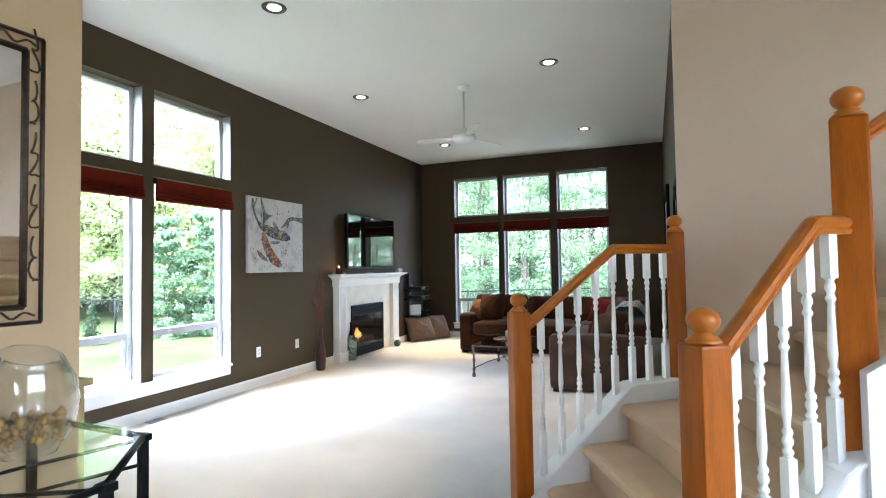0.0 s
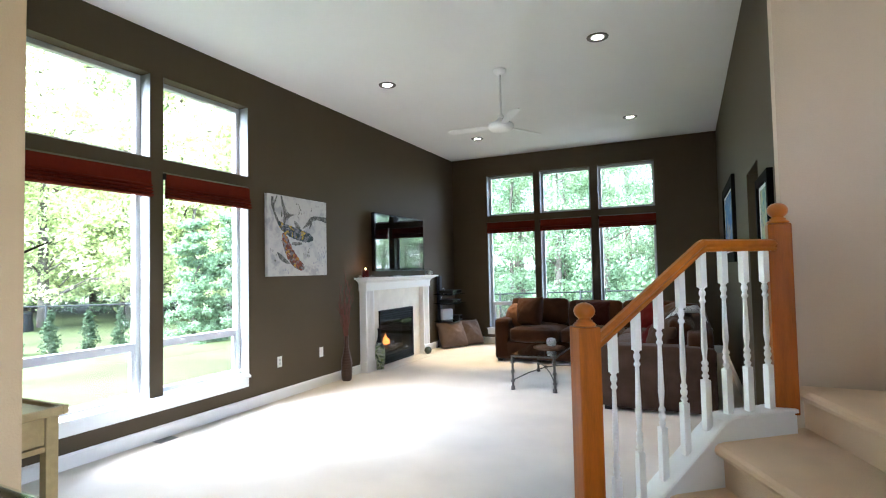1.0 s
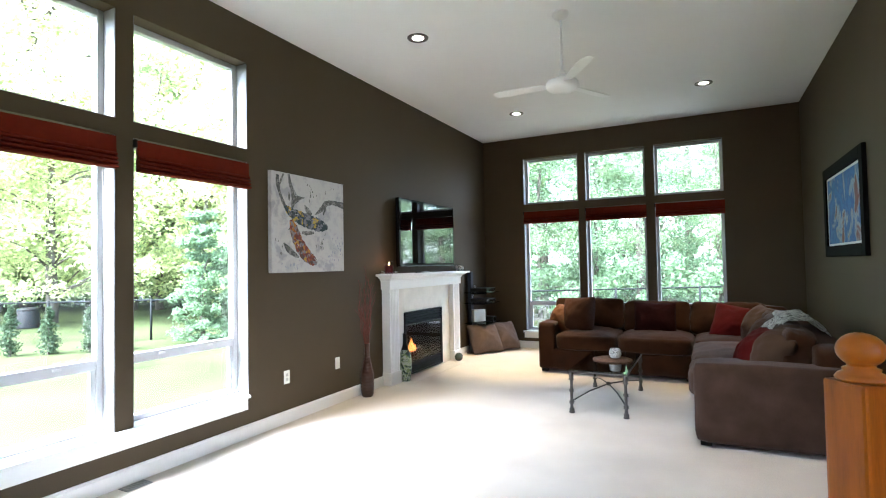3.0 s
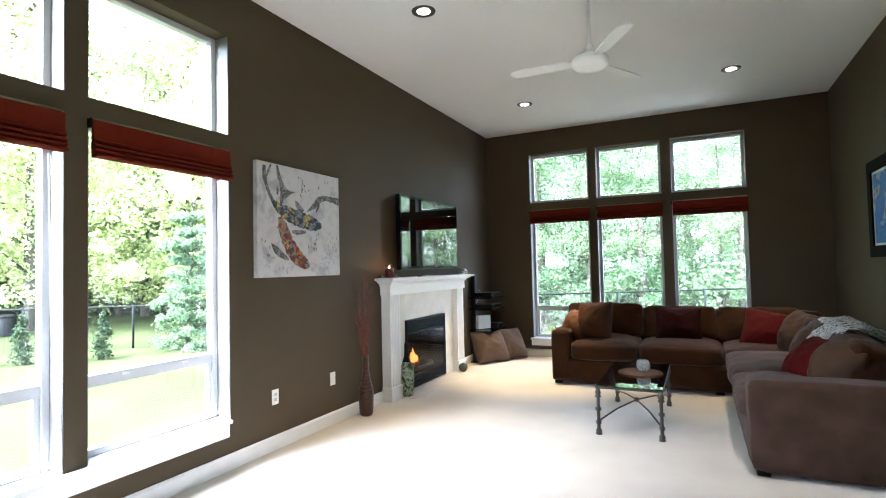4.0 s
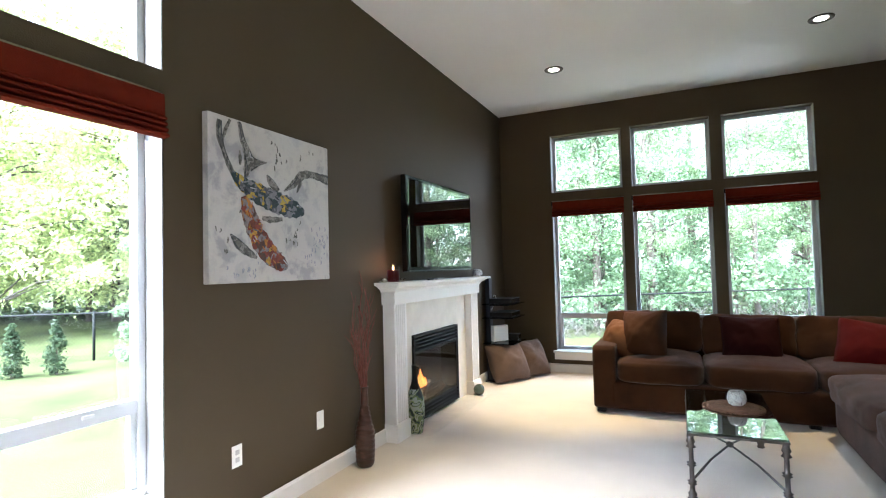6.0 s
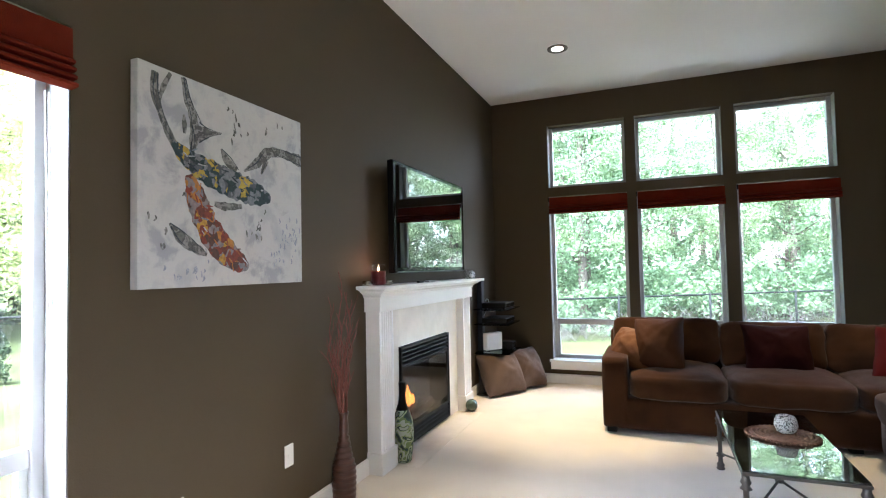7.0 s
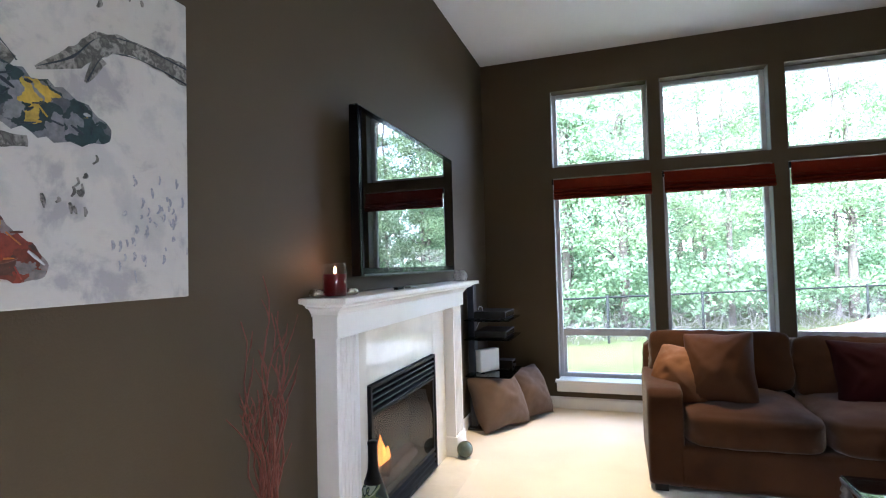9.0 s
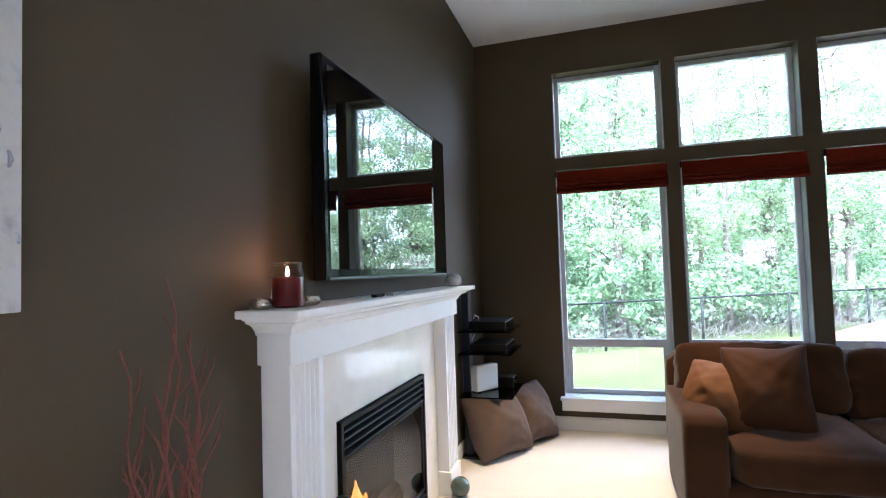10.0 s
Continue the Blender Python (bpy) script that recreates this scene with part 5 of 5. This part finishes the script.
def turned(lo, hi):
    """The profile and square ends of one baluster between two heights."""
    bm = B()
    h = hi - lo
    s0, s1 = 0.28 * h, 0.80 * h
    box(bm, (-0.0165, -0.0165, 0), (0.0165, 0.0165, s0), 0.003)
    box(bm, (-0.0165, -0.0165, s1), (0.0165, 0.0165, h), 0.003)
    flat = set(bm.faces)
    m = s1 - s0
    prof = [(0.018, 0), (0.012, 0.006), (0.018, 0.014), (0.0185, 0.02), (0.012, 0.028), (0.0125, 0.034), (0.0185, 0.044), (0.0185, 0.054), (0.0125, 0.064), (0.0175, 0.072), (0.0175, 0.08), (0.0105, 0.09), (0.0105, 0.10), (0.0145, 0.24 * m + 0.03), (0.0165, 0.36 * m), (0.0145, 0.5 * m), (0.0105, m - 0.085), (0.01, m - 0.075), (0.017, m - 0.066), (0.017, m - 0.06), (0.0115, m - 0.052), (0.0115, m - 0.044), (0.0175, m - 0.032), (0.017, m - 0.02), (0.0115, m - 0.01), (0.018, m)]
    lathe(bm, [(0.86 * r, s0 + z) for r, z in prof], 14)
    for f in bm.faces:
        f.smooth = f not in flat
    for v in bm.verts:
        v.co.z += lo
    return bm

def balustrade(p, q, rail, curb, spots, label):
    """rail, curb: (share of the way, height) pairs from p to q."""
    root = thing("balustrade", pose(0, 0, 0), label, "balustrade", "stair balustrades")
    def along(line, s):
        for (a, za), (b, zb) in zip(line, line[1:]):
            if s <= b:
                return za + (zb - za) * (s - a) / (b - a)
        return line[-1][1]
    bm = B()
    beam(bm, [(*lerp(p, q, s), z) for s, z in rail], RAILSHAPE)
    part("handrail", bm, OAKRAIL, root, "varnished oak handrail")
    bm = B()
    beam(bm, [(*lerp(p, q, s), 0) for s, z in curb], [(-0.055, 0), (-0.055, 1), (0.055, 1), (0.055, 0)])
    for v in bm.verts:
        if v.co.z > 0.5:
            s = (v.co.xy - p).dot(q - p) / (q - p).length_squared
            v.co.z = along(curb, min(max(s, 0), 1))
    part("curb", bm, WHITE, root, "white painted sloping curb")
    bm = B()
    beam(bm, [(*lerp(p, q, s), z - 0.001) for s, z in curb], [(-0.066, 0.0), (-0.066, 0.014), (-0.058, 0.02), (0.058, 0.02), (0.066, 0.014), (0.066, 0.0)])
    part("curb_cap", bm, WHITE, root)
    rz = math.degrees(math.atan2(q.y - p.y, q.x - p.x))
    for s in spots:
        ob = part("baluster", turned(along(curb, s) + 0.012, along(rail, s) + 0.004), WHITE, root, "white turned baluster", smooth=False)
        ob.matrix_basis = pose(*lerp(p, q, s), 0, 0, 0, rz)
balustrade(A, C, [(0.03, 1.035), (0.56, 1.455), (0.585, 1.468), (1.0, 1.468)], [(0.0, 0.12), (0.62, 0.675), (0.66, 0.69), (1.0, 0.70)], [0.125 + 0.112 * i for i in range(8)], "oak handrail on white turned balusters beside the stairs")
balustrade(Bn, D, [(0.06, 1.095), (0.70, 1.48), (0.73, 1.487), (1.0, 1.487)], [(0.0, 0.30), (0.76, 0.76), (1.0, 0.83)], [0.165, 0.333, 0.497, 0.66, 0.822], "short oak handrail on white turned balusters at the stair foot")
steps = thing("staircase", pose(0, 0, 0), "carpeted winding stairs with beige treads", "stairs")
L = [lerp(A, C, s) for s in (0.17, 0.38, 0.62)] + [Vector((0.22, 3.42))]
R = [lerp(Bn, D, s) for s in (0.06, 0.36, 0.70)] + [Vector((0.66, 1.92))]
L += [Vector((0.80 + 0.27 * i, 3.42)) for i in range(6)]
R += [Vector((0.95 + 0.27 * i, 1.92)) for i in range(6)]
for i in range(9):
    z = 0.20 * (i + 1)
    a, b, c, d = L[i], R[i], R[i + 1], L[i + 1]
    back = ((c + d) - (a + b)).normalized() * 0.04
    bm = B()
    nose = (b - a).normalized()
    front = Vector((-nose.y, nose.x)) if Vector((-nose.y, nose.x)).dot(back) < 0 else Vector((nose.y, -nose.x))
    line = [(0.0, 0.002), (0.03, -0.003), (0.045, -0.014), (0.05, -0.03), (0.044, -0.046), (0.028, -0.056), (0.004, -0.06)]
    rows = []
    for p, q in ((a, d), (b, c)):
        rows.append([bm.verts.new((*(p + front * e), z + dz)) for e, dz in line] + [bm.verts.new((*p, z - 0.2)), bm.verts.new((*(q + back), z - 0.2)), bm.verts.new((*(q + back), z))])
    n = len(rows[0])
    for j in range(n):
        bm.faces.new((rows[0][j], rows[0][(j + 1) % n], rows[1][(j + 1) % n], rows[1][j]))
    bm.faces.new(rows[0])
    bm.faces.new(rows[1][::-1])
    bmesh.ops.recalc_face_normals(bm, faces=bm.faces[:])
    part("step", bm, STAIRCARPET, steps)
bm = B()
beam(bm, [(D.x - 0.015, D.y - 0.085, 0.55), (2.5, 1.75, 2.0)], [(-0.03, 0), (-0.03, 0.52), (0.03, 0.52), (0.03, 0)])
part("stringer", bm, WHITE, steps, "white painted stair stringer")
bm = B()
beam(bm, [(D.x + 0.04, D.y + 0.03, 1.77), (2.5, 1.87, 3.1)], RAILSHAPE)
part("upper_handrail", bm, OAKRAIL, steps, "varnished oak handrail")
bm = B()
prism(bm, [(-2.2, 0.0), (-2.2, 0.1), (-2.184, 0.1), (-2.184, 0.0)], -3.4, SY, "y")
part("baseboard", bm, WHITE, None, "white painted baseboard", kind="structure")

# ---- outdoors ----
GZ = -0.45
bm = B()
rows = []
for i in range(41):
    rows.append([])
    for j in range(41):
        x, y = -300 + 15 * i, -300 + 15 * j
        rows[-1].append(bm.verts.new((x, y, GZ - 0.02 * noise.noise(Vector((x, y, 0)) * 0.05))))
for p, q in zip(rows, rows[1:]):
    for i in range(40):
        bm.faces.new((p[i], q[i], q[i + 1], p[i + 1]))
part("ground", bm, LAWN, None, "green mown lawn", kind="structure")
def fence_y(x):
    return 8.3 + 0.63 * (x + 17.5)
fence = thing("chain_link_fence", pose(0, 0, 0), "dark chain-link fence along the wood's edge", "fence")
FT = 0.62
for x0, x1 in ((-32, 12),):
    bm = B()
    tube(bm, [(x0, fence_y(x0), FT), (x1, fence_y(x1), FT)], 0.022, n=8)
    part("top_rail", bm, IRON, fence, smooth=True)
x = -32.0
while x < 12:
    bm = B()
    tube(bm, [(x, fence_y(x), GZ - 0.05), (x, fence_y(x), FT + 0.05)], 0.03, n=8)
    part("post", bm, IRON, fence, smooth=True)
    x += 2.2
bm = B()
run = Vector((1, 0.63)).normalized()
side = Vector((0, 0, 0.0022))
s, H = 0.0, FT - GZ
while s < 50:
    p = Vector((-32, fence_y(-32))) + run * s
    for d in (1, -1):
        q = p + run * (H * d)
        v = [bm.verts.new((p.x, p.y, GZ - 0.002)), bm.verts.new((p.x, p.y, GZ + 0.002)), bm.verts.new((q.x, q.y, FT + 0.002)), bm.verts.new((q.x, q.y, FT - 0.002))]
        bm.faces.new(v)
    s += 0.09
part("wire_mesh", bm, IRON, fence, kind="stuff")

def leaves(bm, rng, centre, radius, n, size, flat=0.8):
    for i in range(n):
        while True:
            p = Vector((rng.uniform(-1, 1), rng.uniform(-1, 1), rng.uniform(-1, 1)))
            if p.length < 1:
                break
        p = p * (0.35 + 0.65 * rng.random())
        c = centre + Vector((p.x * radius, p.y * radius, p.z * radius * flat))
        d = Vector((rng.gauss(0, 1), rng.gauss(0, 1), rng.gauss(0, 0.7))).normalized()
        e = d.cross(Vector((rng.gauss(0, 1), rng.gauss(0, 1), rng.gauss(0, 1)))).normalized()
        k = size * rng.uniform(0.6, 1.3)
        bm.faces.new([bm.verts.new(c + d * (k * 0.7)), bm.verts.new(c + e * (k * 0.38)), bm.verts.new(c - d * (k * 0.7)), bm.verts.new(c - e * (k * 0.38))])

def tree(seed, height, spread, start, clumps, per, size, material, label, trunk_r):
    rng = random.Random(seed)
    root = thing("tree", pose(0, 0, -50), label, "tree", "trees behind the fence")
    bm = B()
    bend = [Vector((0.25 * noise.noise(Vector((seed, i * 0.6, 0))) * i * 0.25, 0.25 * noise.noise(Vector((seed, i * 0.6, 9))) * i * 0.25, height * 0.92 * i / 9)) for i in range(10)]
    tube(bm, bend, trunk_r, trunk_r * 0.18, 9)
    part("trunk", bm, BARK, root, smooth=True)
    bm, crown = B(), B()
    for i in range(clumps):
        s = start + (0.97 - start) * (i + rng.random()) / clumps
        b = bend[min(9, int(s * 9.9))]
        a = rng.uniform(0, 6.283)
        reach = spread * (0.14 + 0.96 * rng.random()) * (1.15 - 0.75 * max(0, (s - start)) / (1 - start))
        tip = b + Vector((math.cos(a) * reach, math.sin(a) * reach, reach * rng.uniform(0.0, 0.5)))
        if i % 3 == 0:
            tube(bm, [b, b.lerp(tip, 0.5) + Vector((0, 0, 0.08 * reach)), tip], trunk_r * 0.2, 0.008, 6)
        leaves(crown, rng, tip, rng.uniform(0.45, 0.95) * spread * 0.42, per, size)
    part("limbs", bm, BARK, root, smooth=True)
    part("crown", crown, material, root)
    return root

kinds = [
    tree(1, 11, 2.5, 0.18, 70, 150, 0.072, LEAF, "tall leafy green tree behind the fence", 0.17),
    tree(2, 13, 2.0, 0.22, 70, 140, 0.072, LEAF, "slender tall green tree behind the fence", 0.085),
    tree(3, 9.5, 3.2, 0.12, 110, 110, 0.13, LEAFLIGHT, "broad tree with pale spring leaves", 0.11),
    tree(4, 10, 2.3, 0.10, 70, 110, 0.085, LEAFDARK, "dark green ivy-covered tree behind the fence", 0.16),
    tree(5, 5.0, 1.0, 0.0, 170, 110, 0.085, LEAFDARK, "tall narrow ivy-clad bush at the fence", 0.08),
    tree(6, 10, 3.6, 0.11, 190, 110, 0.12, LEAFLIGHT, "broad spring-green tree with a thick trunk", 0.22),
]
rng = random.Random(21)
spots = []
def stand(kind, x, y, rz, s=1.0):
    ob = copy_thing(kinds[kind], pose(x, y, GZ, 0, 0, rz))
    ob.matrix_basis = pose(x, y, GZ - 0.05, 0, 0, rz) @ Matrix.Diagonal((s, s, s, 1))
x = -34.0
while x < 14:
    for row, (d0, d1) in enumerate(((1.5, 3.5), (5.0, 8.0), (10, 15))):
        px = x + rng.uniform(-0.8, 0.8)
        d = rng.uniform(d0, d1)
        left = px < -11
        if left:
            d += 9
        k = rng.choice((2, 2, 2, 0)) if left else rng.choice((0, 1, 3, 0))
        stand(k, px - d * 0.53, fence_y(px) + d * 0.85, rng.uniform(0, 360), rng.uniform(1.0, 1.3) if left else rng.uniform(0.8, 1.2))
    x += 2.3
stand(5, -22.6, 11.9, 40)
stand(2, -18.8, 15.6, 140, 1.0)
stand(2, -24.5, 8.0, 200, 1.1)
stand(5, -24.0, 19.0, 70, 1.7)
stand(5, -28.5, 21.0, 190, 1.7)
stand(2, -21.0, 21.0, 300, 1.75)
for x, y, rz, k in ((-33.0, 16.0, 10, 2.1), (-30.0, 25.0, 95, 2.3), (-36.0, 9.0, 150, 2.2), (-26.0, 27.0, 240, 2.2), (-22.0, 26.0, 30, 2.0)):
    stand(5, x, y, rz, k)
stand(4, -13.0, 10.75, 0, 0.72)
stand(4, -12.3, 11.5, 120, 0.75)
stand(3, -11.6, 12.6, 0, 0.62)
stand(3, -10.2, 13.2, 80, 0.68)
for x in (-6.2, -4.4, -2.9, -0.6, 1.7, 3.4, 5.8):
    stand(1, x, fence_y(x) + 3.2 + 0.8 * math.sin(x * 5), x * 50, 0.95 + 0.1 * math.sin(x * 3))
for ob in kinds:
    for o in list(ob.children_recursive) + [ob]:
        bpy.data.objects.remove(o)

bm = B()
rng = random.Random(8)
for i in range(230):
    x = rng.uniform(-12.5, 13)
    d = rng.uniform(0.5, 3.2)
    leaves(bm, rng, Vector((x - d * 0.53, fence_y(x) + d * 0.85, GZ + rng.uniform(0.2, 1.9))), rng.uniform(0.4, 0.8), 90, 0.11)
for i in range(1500):
    x = rng.uniform(-11, 14)
    d = rng.uniform(1.0, 7.5)
    leaves(bm, rng, Vector((x - d * 0.53, fence_y(x) + d * 0.85, GZ + 0.4 + 6.8 * rng.random() ** 1.2)), rng.uniform(0.35, 0.75), 70, 0.075)
for i in range(420):
    x = rng.uniform(-9, 16)
    d = rng.uniform(9, 17)
    leaves(bm, rng, Vector((x - d * 0.53, fence_y(x) + d * 0.85, GZ + 0.3 + 8.0 * rng.random() ** 1.2)), rng.uniform(0.8, 1.5), 60, 0.2)
part("undergrowth", bm, LEAFDARK, None, "dense ivy and shrubs behind the fence", kind="stuff")
bm = B()
for i in range(420):
    x = rng.uniform(-30, -9)
    d = rng.uniform(10, 16)
    leaves(bm, rng, Vector((x - d * 0.53, fence_y(x) + d * 0.85, GZ + 0.2 + 5.5 * rng.random() ** 1.3)), rng.uniform(0.5, 1.0), 46, 0.15)
part("woodland_edge", bm, LEAF, None, "pale green shrubs along the far wood", kind="stuff")
bm = B()
for i in range(900):
    x = rng.uniform(-11, 10)
    d = rng.uniform(-0.1, 1.2)
    p = Vector((x - d * 0.53, fence_y(x) + d * 0.85, GZ))
    q = p + Vector((rng.gauss(0, 0.5), rng.gauss(0, 0.5), rng.uniform(0.15, 1.0)))
    tube(bm, [p, p.lerp(q, 0.5) + Vector((rng.gauss(0, 0.12), rng.gauss(0, 0.12), 0.1)), q], 0.0055, 0.0025, 4)
part("dry_brush", bm, mat("dry_stems", (0.085, 0.078, 0.075), 0.9, var=0.3), None, "tangled pale dry stems behind the fence", kind="stuff")

EVERGREEN = leaf_mat("evergreen_needles", (0.055, 0.085, 0.045))
def shrub(x, y, h):
    h *= 1.1
    root = thing("conical_shrub", pose(x, y, GZ), "small conical evergreen shrub on the lawn", "shrub", "conical shrubs")
    r2 = random.Random(int(x * 100))
    bm = B()
    tube(bm, [(0, 0, -0.03), (0, 0, h * 0.8)], 0.03, 0.01, 6)
    part("stem", bm, BARK, root)
    bm = B()
    for i in range(26):
        s = i / 25
        w = 0.30 * h * (1 - s) ** 0.75 * (0.55 + 0.45 * min(1, s * 5))
        a = r2.uniform(0, 6.283)
        leaves(bm, r2, Vector((math.cos(a) * w * 0.45, math.sin(a) * w * 0.45, 0.08 + s * h * 0.92)), 0.05 + w * 0.7, 46, 0.055, 1.0)
    part("foliage", bm, EVERGREEN, root)
for x, y, h in ((-14.95, 7.3, 0.98), (-14.4, 7.8, 0.95), (-13.85, 8.38, 0.92), (-13.37, 8.9, 0.95), (-15.6, 6.7, 0.95)):
    shrub(x, y, h)
bm = B()
rows = []
for i in range(25):
    x = 0.4 + 10 * i / 24
    rows.append([bm.verts.new((x - d * 0.53, fence_y(x) + d * 0.85, GZ - 0.05 + min(1.0, i / 5, (24 - i) / 5) * (0.5 * math.sin(math.pi * (d + 3.4) / 3.4) + 0.07) + 0.04 * noise.noise(Vector((x * 2, d * 3, 0))))) for d in (-3.4, -2.8, -2.1, -1.3, -0.6, -0.1)])
for p, q in zip(rows, rows[1:]):
    for i in range(5):
        bm.faces.new((p[i], q[i], q[i + 1], p[i + 1]))
part("mulch_bed", bm, mat("red_bark_mulch", (0.10, 0.034, 0.022), 0.95, var=0.4, scale=9, bump=0.8, bscale=60), None, "raised bed of red bark mulch by the fence", kind="structure", smooth=True)
bm = B()
box(bm, (-1.3, BY + 0.9, GZ - 0.1), (6.0, 16.5, GZ + 0.03), 0.02)
part("patio", bm, mat("pale_concrete", (0.34, 0.325, 0.30), 0.85, var=0.12, scale=2, bump=0.2), None, "pale concrete patio behind the house", kind="structure")

bin_ = thing("compost_bin", pose(-21.6, 10.7, GZ, 0, 0, 20) @ Matrix.Diagonal((0.72, 0.72, 0.8, 1)), "dark grey plastic compost bin under the trees", "bin")
bm = B()
lathe(bm, [(0.5, 0), (0.5, 0.04), (0.43, 0.72), (0.41, 0.74)], 18)
part("tub", bm, mat("dark_grey_plastic", (0.008, 0.009, 0.01), 0.6, var=0.2, spec=0.3), bin_, smooth=True)
bm = B()
lathe(bm, [(0.44, 0.74), (0.45, 0.78), (0.3, 0.86), (0.001, 0.88)], 18)
part("lid", bm, mat("grey_plastic_lid", (0.014, 0.015, 0.016), 0.5, var=0.2, spec=0.3), bin_, "grey domed lid", smooth=True)
